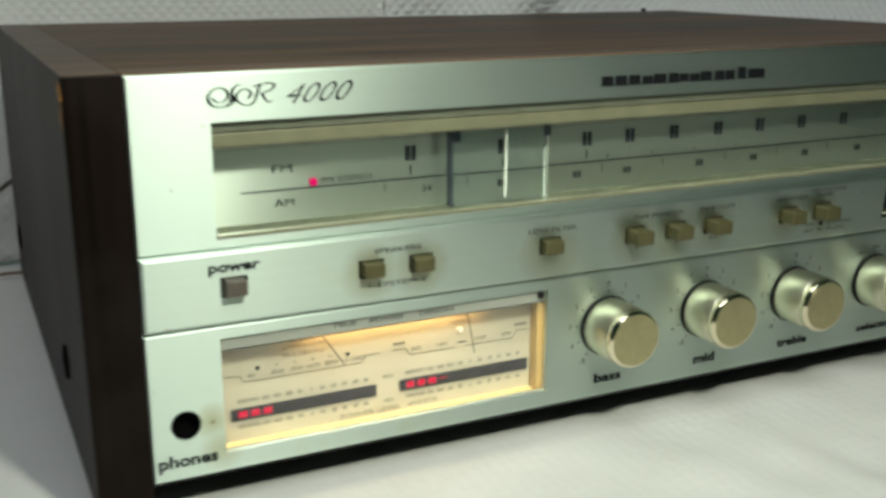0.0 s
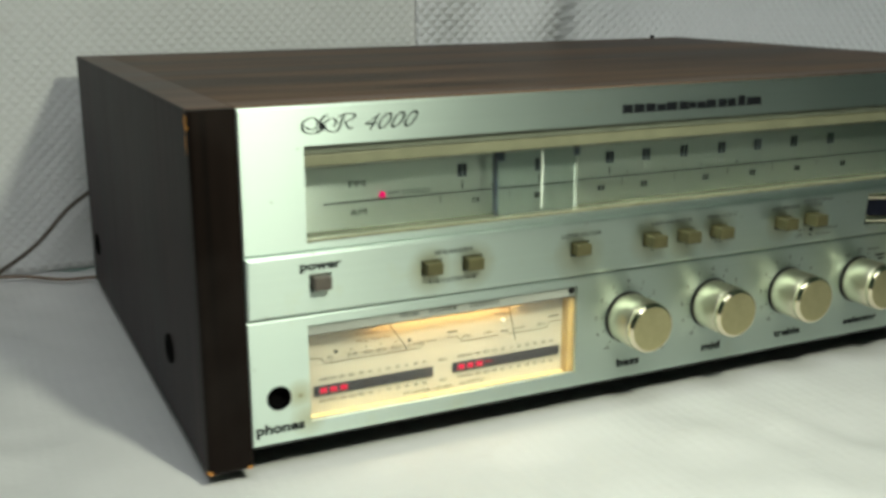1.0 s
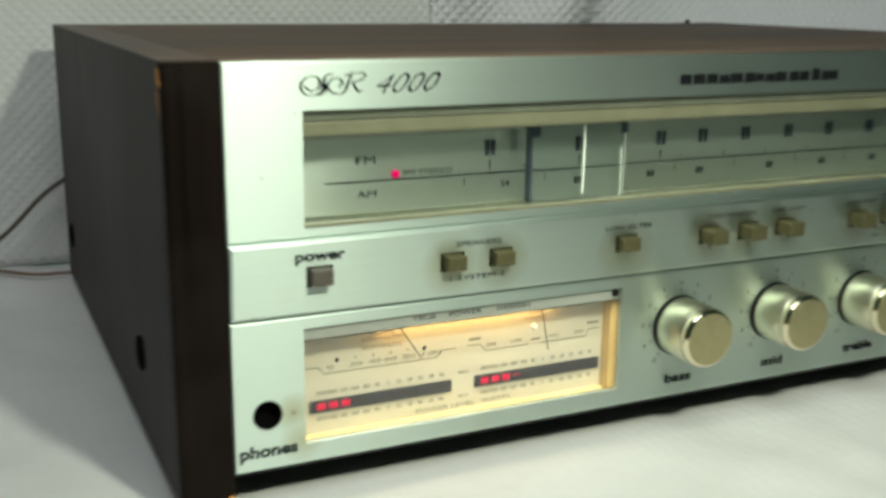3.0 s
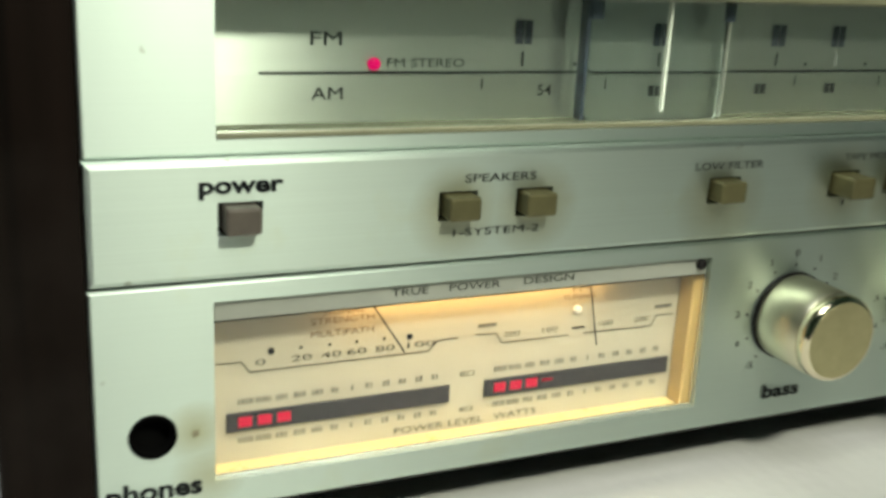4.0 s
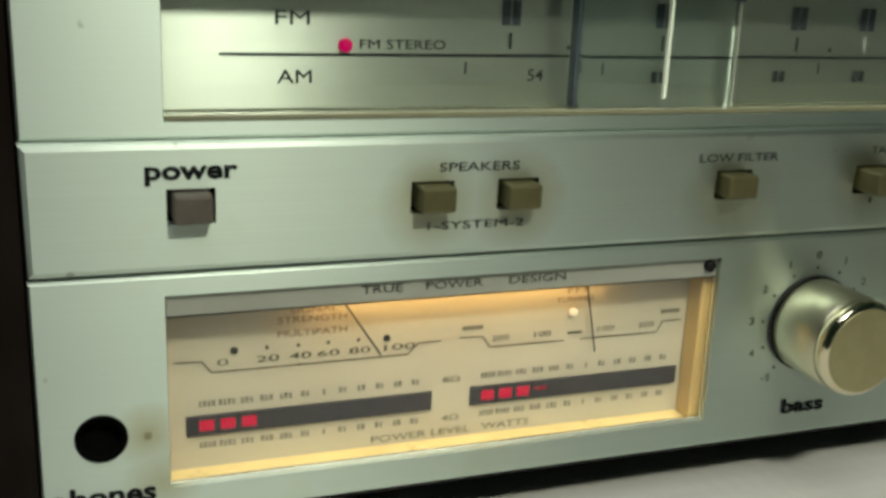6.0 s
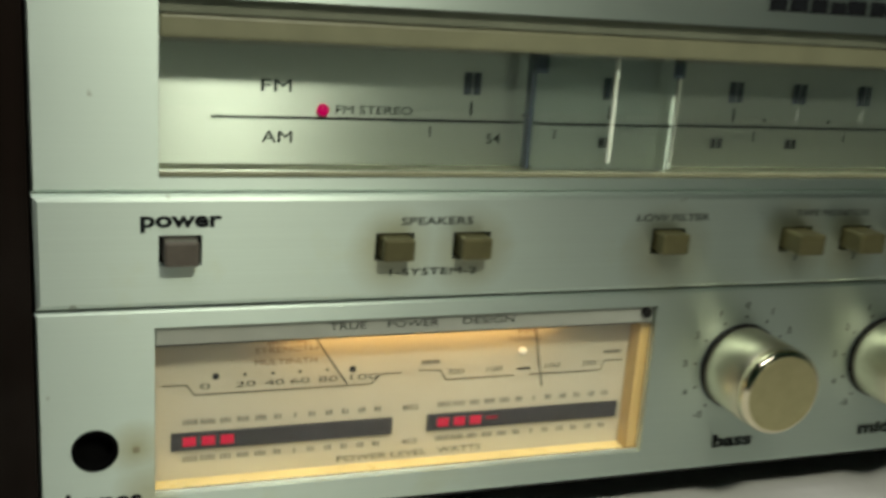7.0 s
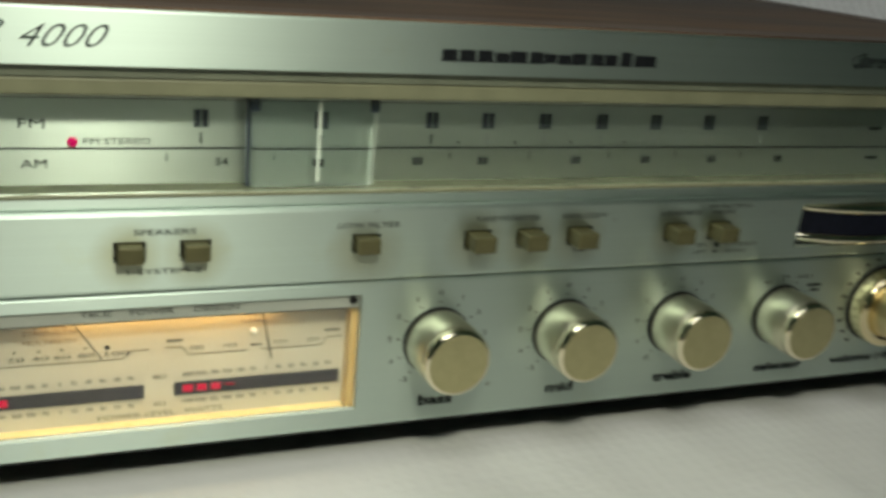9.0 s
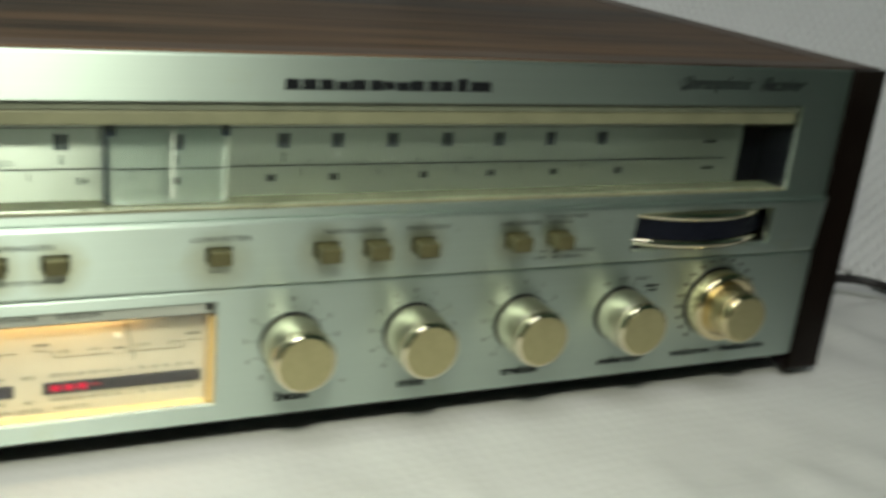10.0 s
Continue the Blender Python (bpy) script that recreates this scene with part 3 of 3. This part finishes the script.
part("dial_ledge", box(DX0 + 0.0002, DX1 - 0.0002, 0.0024, 0.0060, 0.1179, DZ1 - 0.0002, 0.0003), LEDGE, rec, "grey upper ledge of the dial")
part("dial_ledge", box(DX0 + 0.0002, DX1 - 0.0002, 0.0028, 0.0128, 0.1130, 0.1178, 0.0008, 3), OLIVE, rec, "yellowed acrylic ledge of the dial")
pane = part("dial_window", box(DX0 + 0.0002, DX1 - 0.0002, 0.0012, 0.0026, DZ0 + 0.0012, 0.1127), DIAL_GLASS, rec, "faintly green acrylic dial window")
pane.visible_shadow = False

YP = YD - 0.00025
strokes([[(0.0350, 0.0963), (0.3465, 0.0963)]], 0.00045, YP, INK, rec, "dial_line")
lettering("FM", 0.0454, 0.0519, 0.1018, 0.1044, YP, INK, rec)
lettering("AM", 0.0457, 0.0523, 0.0909, 0.0934, YP, INK, rec)
lettering("FM STEREO", 0.0617, 0.0791, 0.0974, 0.0992, YP, GREY_INK, rec)
part("stereo_lamp", lathe([(0.0, 0.0013), (-0.0008, 0.0013), (-0.0013, 0.0008), (-0.0014, 0.0002)], 20, "y", (0.0588, YD - 0.0001, 0.0981)), PINK, rec, "small lit pink indicator", True)
FMX = (0.0929, 0.1272, 0.1623, 0.1810, 0.2010, 0.2218, 0.2424, 0.2638, 0.2863)
AMX = (0.1268, 0.1585, 0.1804, 0.2137, 0.2403, 0.2670, 0.2955)
for x in FMX:
    marks([(x - 0.0011, 0.1048, 0.0019, 0.0050), (x + 0.0011, 0.1048, 0.0018, 0.0050)], YP, BLUE_INK, rec, "dial_number")
    marks([(x, 0.0992, 0.0006, 0.0032)], YP, WORN_WHITE if x > 0.17 else GREY_INK, rec, "dial_tick")
lettering("54", 0.0971, 0.1006, 0.0912, 0.0936, YP, GREY_INK, rec, fat=0.01)
for x in AMX:
    marks([(x - 0.0009, 0.0921, 0.0015, 0.0024), (x + 0.0009, 0.0921, 0.0015, 0.0024)], YP, GREY_INK, rec, "dial_number")
marks([(x, 0.0938, 0.0004, 0.0024) for x in (0.0835, 0.1135, 0.1430, 0.1690, 0.1965, 0.2260, 0.2520, 0.2790)], YP, GREY_INK, rec, "dial_tick")
marks([(x, 0.0980, 0.0008, 0.0008) for x in (0.1060, 0.1440, 0.1715, 0.1910, 0.2110, 0.2310)], YP, GREY_INK, rec, "dial_tick")
marks([(0.3375, 0.1032, 0.0060, 0.0012), (0.3385, 0.0923, 0.0055, 0.0012)], YP, GREY_INK, rec, "dial_unit_mark")

slide = part("pointer_slide", box(0.1056, 0.1420, 0.0090, 0.0128, 0.0862, 0.1132, 0.0014, 4), SMOKE, rec, "clear acrylic pointer slide")
slide.visible_shadow = False
part("slide_edge", box(0.1421, 0.1424, 0.0092, 0.0126, 0.0866, 0.1130), LINTEL, slide, "polished edge, its gleam put in as a pale strip")
part("slide_foot", box(0.1056, 0.1420, 0.0088, 0.0130, 0.0851, 0.0860), MOSS, slide, "dull olive lower edge")
part("slide_edge", box(0.1046, 0.1055, 0.0092, 0.0126, 0.0866, 0.1130, 0.0003), SLIDE_SHADE, slide, "dark bluish shading along the side edge")
for tx in (0.1050, 0.1398):
    part("slide_corner_shade", box(tx, tx + 0.0030, 0.0084, 0.0089, 0.1084, 0.1126, 0.0002), SLIDE_SHADE, slide, "dark patch of shading in an upper corner of the slide")
part("pointer", box(0.1246, 0.1252, 0.0078, 0.0088, 0.0884, 0.1125), PALE, slide, "white dial pointer")

# meter window
YF = 0.0090
part("meter_plate", box(MX0 - 0.001, MX1 + 0.001, YF, YF + 0.001, MZ0 - 0.0016, MZ1 + 0.001), METER_FACE, rec, "cream meter card lit from above")
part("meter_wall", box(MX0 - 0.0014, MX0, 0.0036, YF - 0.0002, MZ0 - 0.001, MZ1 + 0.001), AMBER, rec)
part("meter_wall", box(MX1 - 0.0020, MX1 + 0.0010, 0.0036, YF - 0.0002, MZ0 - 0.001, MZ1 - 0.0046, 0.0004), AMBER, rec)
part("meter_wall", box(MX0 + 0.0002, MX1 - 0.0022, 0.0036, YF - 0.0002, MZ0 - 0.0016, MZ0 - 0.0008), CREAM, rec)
part("meter_wall", box(MX0 + 0.0002, MX1 - 0.0002, 0.0036, YF - 0.0002, MZ1 - 0.0002, MZ1 + 0.0010), LEDGE, rec)
part("meter_lintel", box(MX0 + 0.0002, MX1 - 0.0002, 0.0012, 0.0040, MZ1 - 0.0044, MZ1 - 0.0004, 0.0004), LINTEL, rec, "grey acrylic lintel with printed words")
pane = part("meter_window", box(MX0 + 0.0002, MX1 - 0.0002, 0.0014, 0.0026, MZ0 + 0.0004, MZ1 - 0.0046), GLASS, rec, "clear acrylic meter window")
pane.visible_shadow = False
for body, a, b in (("TRUE", 0.0590, 0.0672), ("POWER", 0.0720, 0.0838), ("DESIGN", 0.0895, 0.1020)):
    lettering(body, a, b, 0.0527, 0.0543, 0.0010, GREY_INK, rec)
part("lintel_screw", lathe([(0.0010, 0.0013), (0.0002, 0.0013), (-0.0002, 0.0009)], 16, "y", (0.1360, 0, 0.0536)), BLACK, rec, "black screw", True)

YI = YF - 0.00025
strokes([[(0.0245, 0.0390), (0.0297, 0.0389), (0.0315, 0.0365), (0.0710, 0.0365), (0.0733, 0.0388), (0.0781, 0.0388)],
         [(0.0823, 0.0391), (0.0874, 0.0389), (0.0892, 0.0364), (0.1064, 0.0364)], [(0.1104, 0.0364), (0.1292, 0.0363), (0.1306, 0.0388), (0.1354, 0.0388)]],
        0.00030, YI, METER_INK, rec, "meter_line")
for run in ([(0.0566, 0.0500), (0.0649, 0.0375)], [(0.1103, 0.0492), (0.1134, 0.0336)]):
    strokes([run], 0.00038, YF - 0.0016, INK, rec, "meter_needle", "thin dark meter needle")
lettering("SIGNAL", 0.0468, 0.0563, 0.0472, 0.0485, YI, BROWN_INK, rec)
lettering("STRENGTH", 0.0443, 0.0582, 0.0453, 0.0467, YI, BROWN_INK, rec)
lettering("MULTIPATH", 0.0443, 0.0582, 0.0425, 0.0439, YI, BROWN_INK, rec)
for body, x in (("0", 0.0337), ("20", 0.0424), ("40", 0.0488), ("60", 0.0545), ("80", 0.0609), ("100", 0.0693)):
    w = 0.0011 * len(body)
    lettering(body, x - w, x + w, 0.0377, 0.0391, YI, METER_INK, rec)
for body, x in (("200", 0.0915), ("100", 0.1013), ("100", 0.1164), ("200", 0.1264)):
    lettering(body, x - 0.0020, x + 0.0020, 0.0377, 0.0390, YI, METER_INK, rec)
lettering("FM", 0.1066, 0.1108, 0.0471, 0.0482, YI, BROWN_INK, rec)
lettering("TUNING", 0.1040, 0.1128, 0.0451, 0.0463, YI, BROWN_INK, rec)
marks([(0.1089, 0.0380, 0.0034, 0.0005)], YI, INK, rec, "centre_mark")
marks([(0.0851, 0.0411, 0.0046, 0.0009), (0.1323, 0.0411, 0.0048, 0.0009)], YI, FADED, rec)
dots([(0.0359, 0.0406), (0.0665, 0.0404)], 0.0008, YI, INK, rec, "meter_dot")
part("meter_stud", lathe([(YF - 0.0002, 0.0010), (YF - 0.0009, 0.0010), (YF - 0.0013, 0.0006), (YF - 0.0014, 0.0002)], 20, "y", (0.1080, 0, 0.0427)), PALE, rec, "small pale lens above the tuning mark", True)
dots([(0.0422, 0.0407), (0.0484, 0.0406), (0.0544, 0.0406), (0.0606, 0.0406)], 0.0004, YI, METER_INK, rec, "meter_dot")
lettering("POWER LEVEL", 0.0637, 0.0856, 0.0175, 0.0190, YI, METER_INK, rec)
lettering("WATTS", 0.0882, 0.0993, 0.0176, 0.0191, YI, METER_INK, rec)
lettering("R", 0.1366, 0.1379, 0.0247, 0.0262, YI, METER_INK, rec)
marks([(0.0188, 0.0288, 0.0013, 0.0013)], -0.0002, FADED_STAR, rec)
for z, body in ((0.0300, "8Ω"), (0.0213, "4Ω")):
    lettering(body, 0.0790, 0.0828, z - 0.0007, z + 0.0007, YI, METER_INK, rec)
for x0, lit in ((0.0265, 3), (0.0851, 4)):
    bar = part("level_bar", box(x0, x0 + 0.0500, YF - 0.0009, YF - 0.0002, 0.0237, 0.0279, 0.0002), BAR, rec, "dark level bar with lit red segments")
    for k in range(lit):
        dim = k == 3
        sx = x0 + 0.0024 + 0.0041 * k
        z0, z1 = (0.0259, 0.0266) if dim else (0.0249, 0.0270)
        part("lit_segment", box(sx, sx + 0.0028, YF - 0.0013, YF - 0.00095, z0, z1, 0.0001), RED_DIM if dim else RED, bar, "dim red segment" if dim else "lit red segment")
    for zc in (0.0301, 0.0214):
        for k in range(12):
            # three-figure marks first, then single and double figures
            w, n = (0.0034, 4) if k < 2 else (0.0027, 3) if k < 5 else (0.0009, 1) if k == 6 else (0.0019, 2)
            cx = x0 + 0.0040 + 0.00386 * k
            marks([(cx + w * ((j + 0.5) / n - 0.5), zc + 0.0001 * ((k + j) % 2), w / n * (0.55 + 0.2 * ((j + k) % 2)), 0.0013) for j in range(n)], YI, FADED, rec, "level_mark")

# phones socket
part("phones_socket", lathe([(0.0034, 0.0046), (0.0002, 0.0046), (-0.0004, 0.0044), (-0.0004, 0.0041), (0.0010, 0.0037), (0.0160, 0.0036)], 32, "y", (0.0107, 0, 0.0291)), SOOT, rec, "black headphone socket", True)

# push buttons
for x0, x1, z0, z1, out, mat in BUTTONS:
    g = 0.0008
    ob = part("push_button", box(x0 + g, x1 - g, YM - out, 0.012, z0 + g, z1 - g * 0.6, 0.0007, 3), mat, rec, "taupe square push button" if mat is POWER_GREY else "olive-gold square push button")

# tuning wheel
part("wheel_well", box(WX0 - 0.004, WX1 + 0.004, 0.1190, 0.1200, WZ0 - 0.004, WZ1 + 0.004), BLACK, rec)
part("wheel_well", box(WX0 - 0.004, WX1 + 0.004, 0.0036, 0.1188, WZ1 + 0.0012, WZ1 + 0.0022), BLACK, rec)
part("wheel_well", box(WX0 - 0.004, WX1 + 0.004, 0.0036, 0.1188, WZ0 - 0.0022, WZ0 - 0.0012), BLACK, rec)
WC = (0.3300, 0.0562, 0.0721)
R = 0.0600
wheel = part("tuning_wheel", lathe([(-0.0037, R - 0.0005), (-0.0037, R - 0.0002), (0.0037, R - 0.0002), (0.0037, R - 0.0005)], 200, "z", WC), NAVY, rec, "black tuning wheel with gold rims")
for side in (-1, 1):
    bead = [(side * (0.0056 + 0.0018 * math.sin(a)), R - 0.0008 + 0.0018 * math.cos(a)) for a in (radians(d) for d in range(-90, 100, 15))]
    part("wheel_rim", lathe(bead + [(side * 0.0069, R - 0.0080)], 200, "z", WC), GOLD_RIM, wheel, "polished gold rim", True)

# knobs
KZ = 0.0386


def knob(x, z, r=0.0107, out=0.0180):
    k = empty("knob", (x, 0, z))
    k.parent = rec
    part("collar", lathe([(0.0010, r + 0.0004), (-0.0009, r + 0.0004), (-0.0010, r - 0.0004)], 48), BLACK, k)
    part("barrel", lathe([(-0.0009, r - 0.0002), (-0.0012, r), (-out + 0.0042, r), (-out + 0.0038, r - 0.0004), (-out + 0.0034, r - 0.0005)], 64), GOLD, k, "turned champagne metal barrel", True)
    part("rim", lathe([(-out + 0.0035, r - 0.0006), (-out + 0.0032, r - 0.0001), (-out + 0.0014, r - 0.0001), (-out + 0.0006, r - 0.0004), (-out + 0.0001, r - 0.0010), (-out, r - 0.0014)], 64), GOLD_RIM, k, "polished rounded rim", True)
    part("cap", lathe([(-out + 0.0002, r - 0.0012), (-out - 0.0001, r - 0.0014), (-out - 0.0001, 0.0004)], 64), GOLD_FACE, k, "satin champagne cap")
    return k


def ring_text(x, z, items, rad, size):
    for body, ang in items:
        a = radians(ang)
        cx, cz = x + rad * math.sin(a), z + rad * math.cos(a)
        w = size * (0.10 if body == "1" else 0.36 * len(body))
        lettering(body, cx - w, cx + w, cz - size / 2, cz + size / 2, -0.0002, GREY_INK, rec, name="scale_number")


NUMS = [("-5", -140), ("4", -112), ("3", -84), ("2", -56), ("1", -28), ("0", 0), ("1", 28), ("2", 56), ("3", 84), ("4", 112), ("5", 140)]
for kx in (0.1638, 0.2083, 0.2523):
    knob(kx, KZ)
    dots([(kx + 0.0130 * math.sin(radians(a)), KZ + 0.0130 * math.cos(radians(a))) for _, a in NUMS], 0.00035, -0.0002, INK, rec)
    ring_text(kx, KZ, NUMS, 0.0160, 0.0017)
knob(0.2960, KZ)
dots([(0.2960 + 0.0130 * math.sin(radians(a)), KZ + 0.0130 * math.cos(radians(a))) for a in (-32, -4, 24, 52)], 0.00035, -0.0002, INK, rec)
lettering("AM", 0.2866, 0.2898, 0.0505, 0.0519, -0.0002, GREY_INK, rec)
lettering("FM", 0.2943, 0.2973, 0.0523, 0.0537, -0.0002, GREY_INK, rec)
lettering("PHONO", 0.3010, 0.3080, 0.0519, 0.0533, -0.0002, GREY_INK, rec)
marks([(0.3095, 0.0492, 0.0062, 0.0010), (0.3100, 0.0473, 0.0040, 0.0010)], -0.0002, GREY_INK, rec)

VX, VZ = 0.3425, 0.0400
vol = empty("volume_knob", (VX, 0, VZ))
vol.parent = rec
part("collar", lathe([(0.0010, 0.0151), (-0.0009, 0.0151), (-0.0010, 0.0142)], 48), BLACK, vol)
part("balance_ring", lathe([(-0.0010, 0.0146), (-0.0014, 0.0149), (-0.0062, 0.0149), (-0.0074, 0.0146), (-0.0083, 0.0138), (-0.0086, 0.0126), (-0.0082, 0.0112)], 64), VOLUME_RIM, vol, "polished gold balance ring", True)
part("barrel", lathe([(-0.0060, 0.0102), (-0.0064, 0.0104), (-0.0160, 0.0104), (-0.0163, 0.0101)], 64), VOLUME_GOLD, vol, "turned gold metal barrel", True)
part("rim", lathe([(-0.0162, 0.0100), (-0.0165, 0.0104), (-0.0184, 0.0103), (-0.0192, 0.0099), (-0.0196, 0.0093)], 64), VOLUME_RIM, vol, "polished rounded rim", True)
part("cap", lathe([(-0.0194, 0.0094), (-0.0197, 0.0091), (-0.0197, 0.0004)], 64), GOLD_FACE, vol, "satin champagne cap")
vm = []
for i in range(19):
    a = radians(-140 + 280 * i / 18)
    vm.append((VX + 0.0182 * math.sin(a), VZ + 0.0182 * math.cos(a), 0.0017, 0.0011))
marks(vm, -0.0002, GREY_INK, rec, "volume_mark")
dots([(VX + 0.0163 * math.sin(radians(-140 + 280 * i / 18)), VZ + 0.0163 * math.cos(radians(-140 + 280 * i / 18))) for i in range(19)], 0.0003, -0.0002, INK, rec)

# printed words
YL = -0.0002
lettering("phones", 0.0016, 0.0199, 0.0144, 0.0198, YL, INK, rec, fat=0.032)
lettering("bass", 0.1592, 0.1708, 0.0166, 0.0202, YL, INK, rec, fat=0.032)
lettering("mid", 0.2045, 0.2147, 0.0166, 0.0202, YL, INK, rec, fat=0.032)
lettering("treble", 0.2463, 0.2620, 0.0166, 0.0202, YL, INK, rec, fat=0.032)
lettering("selector", 0.2895, 0.3112, 0.0166, 0.0197, YL, INK, rec, fat=0.032)
lettering("volume", 0.3245, 0.3445, 0.0166, 0.0197, YL, INK, rec, fat=0.032)
lettering("balance", 0.3505, 0.3730, 0.0166, 0.0197, YL, INK, rec, fat=0.032)
strokes([[(0.3475 + 0.0012 * math.sin(a * math.pi / 6), 0.0180 + 0.0012 * math.cos(a * math.pi / 6)) for a in range(13)]], 0.0004, YL, INK, rec, "ring_sign")
YW = YM - 0.0002
lean(lettering("power", 0.0198, 0.0355, 0.0757, 0.0791, YW, INK, rec, fat=0.032))
lean(lettering("SPEAKERS", 0.0728, 0.0890, 0.0766, 0.0783, YW, GREY_INK, rec))
lean(lettering("1-SYSTEM-2", 0.0711, 0.0909, 0.0652, 0.0668, YW, GREY_INK, rec))
lean(lettering("LOW FILTER", 0.1291, 0.1481, 0.0767, 0.0784, YW, GREY_INK, rec))
lean(lettering("TAPE MONITOR", 0.1722, 0.1940, 0.0775, 0.0791, YW, GREY_INK, rec))
lean(lettering("TAPE COPY", 0.2015, 0.2180, 0.0776, 0.0791, YW, GREY_INK, rec))
lean(lettering("1", 0.1742, 0.1748, 0.0662, 0.0677, YW, GREY_INK, rec))
lean(lettering("2", 0.1915, 0.1927, 0.0662, 0.0677, YW, GREY_INK, rec))
lean(lettering("1-2", 0.2078, 0.2116, 0.0662, 0.0677, YW, GREY_INK, rec))
lean(lettering("LOUDNESS", 0.2385, 0.2540, 0.0776, 0.0791, YW, GREY_INK, rec))
lean(lettering("FM MUTING", 0.2565, 0.2735, 0.0796, 0.0810, YW, GREY_INK, rec))
lean(lettering("MODE", 0.2585, 0.2675, 0.0776, 0.0790, YW, GREY_INK, rec))
lean(lettering("ON", 0.2548, 0.2585, 0.0660, 0.0673, YW, GREY_INK, rec))
lean(lettering("OFF", 0.2538, 0.2585, 0.0634, 0.0647, YW, GREY_INK, rec))
lean(lettering("STEREO", 0.2665, 0.2790, 0.0658, 0.0671, YW, GREY_INK, rec))
lean(lettering("MONO", 0.2665, 0.2755, 0.0634, 0.0647, YW, GREY_INK, rec))
for ob in marks([(0.2628, 0.0666, 0.0018, 0.0016), (0.2626, 0.0641, 0.0016, 0.0007)], YW, INK, rec, "mode_sign"):
    lean(ob)

# script model name with flourished capitals
lettering("4000", 0.0462, 0.0672, 0.1255, 0.1312, YL, INK, rec, shear=0.55, fat=-0.012, tilt=0.0004)


def arc(cx, cz, rx, rz, a0, a1, n=18):
    return [(cx + rx * math.sin(radians(a0 + (a1 - a0) * i / n)), cz + rz * math.cos(radians(a0 + (a1 - a0) * i / n))) for i in range(n + 1)]


def script(points, width=0.00026):
    """Pen strokes of the capitals, laid out on a small drawing grid."""
    run = smooth_run([(0.0230 + (u - 57) * 0.0000747, 0.1253 + (155 - w) * 0.0000609) for u, w in points])
    strokes([run], width, YL - 0.00005, INK, rec, "script_stroke", pen=2.2)


script([(190, 48), (168, 54), (152, 75), (148, 100), (140, 130), (112, 150), (76, 145), (57, 115), (65, 80), (95, 60), (125, 68), (135, 95), (118, 124), (90, 125), (72, 105)])
script([(176, 52), (156, 66), (150, 92), (158, 112), (152, 134), (126, 150)], 0.00030)
script([(264, 52), (252, 90), (236, 132), (214, 148), (184, 140), (165, 110), (178, 80), (205, 70), (226, 90), (212, 116)])
script([(232, 64), (264, 50), (304, 47), (320, 60), (302, 82), (268, 93)])
script([(268, 93), (280, 120), (293, 138), (308, 130)])
lettering("Stereophonic", 0.3070, 0.3400, 0.1258, 0.1322, YL, INK, rec, shear=0.65, fat=0.010)
lettering("Receiver", 0.3440, 0.3660, 0.1270, 0.1322, YL, INK, rec, shear=0.65, fat=0.010)
for run in (arc(0.3087, 0.1292, 0.0026, 0.0022, 40, 350), arc(0.3460, 0.1298, 0.0022, 0.0020, 40, 350)):
    strokes([run], 0.00026, YL - 0.00005, INK, rec, "flourish")

# maker's mark, as plain slabs
LX, LW, LZ = 0.1572, 0.0713 / 850, 0.1252
SLABS = [(205, 262, 45), (270, 330, 45), (338, 395, 45), (404, 457, 38), (460, 526, 45), (538, 592, 45), (595, 642, 40), (648, 700, 38), (703, 764, 45),
         (780, 832, 45), (838, 890, 45), (905, 950, 57), (962, 1055, 45)]
for a, b, h in SLABS:
    x0, x1, z1 = LX + (a - 205) * LW, LX + (b - 205) * LW, LZ + h * 0.000075
    cut = 0.0006
    flat_shape("maker_mark", [(x0, LZ + 0.0003), (x1, LZ + 0.0003), (x1, z1 - cut), (x1 - cut, z1), (x0, z1)], YL, INK, rec)
for a, b in ((201, 400), (402, 530), (534, 600), (646, 768), (776, 894), (902, 954), (958, 1060)):
    x0, x1 = LX + (a - 205) * LW, LX + (b - 205) * LW
    flat_shape("maker_mark", [(x0, LZ), (x1, LZ), (x1, LZ + 0.0003), (x0, LZ + 0.0003)], YL, INK, rec)

# ---------------------------------------------------------------- cords
tagged(part("aerial_cord", tube([(0.010, 0.312, 0.058), (-0.004, 0.322, 0.055), (-0.014, 0.320, 0.049), (-0.028, 0.315, 0.040), (-0.046, 0.300, 0.026), (-0.064, 0.280, 0.019), (-0.10, 0.25, 0.008), (-0.16, 0.22, 0.0022), (-0.30, 0.20, 0.0022)], 0.0013), CORD_BROWN, smooth=True),
       "twisted brown cord rising behind the receiver", "cord")
tagged(part("power_cord", tube([(0.030, 0.296, 0.016), (0.010, 0.296, 0.006), (-0.007, 0.294, 0.0022), (-0.020, 0.296, 0.0018), (-0.036, 0.299, 0.0018), (-0.062, 0.318, 0.0018), (-0.12, 0.325, 0.0018), (-0.30, 0.32, 0.0018)], 0.0010), CORD_TAN, smooth=True),
       "thin brown cord lying on the white paper", "cord")
tagged(part("speaker_cord", tube([(0.38, 0.300, 0.020), (0.42, 0.27, 0.006), (0.44, 0.18, 0.0050), (0.470, 0.102, 0.0060), (0.495, 0.087, 0.0060), (0.514, 0.077, 0.0060), (0.521, 0.055, 0.006), (0.520, -0.02, 0.003), (0.50, -0.16, 0.0025)], 0.0024), CORD_BLACK, smooth=True),
       "black cord lying beside the receiver", "cord")
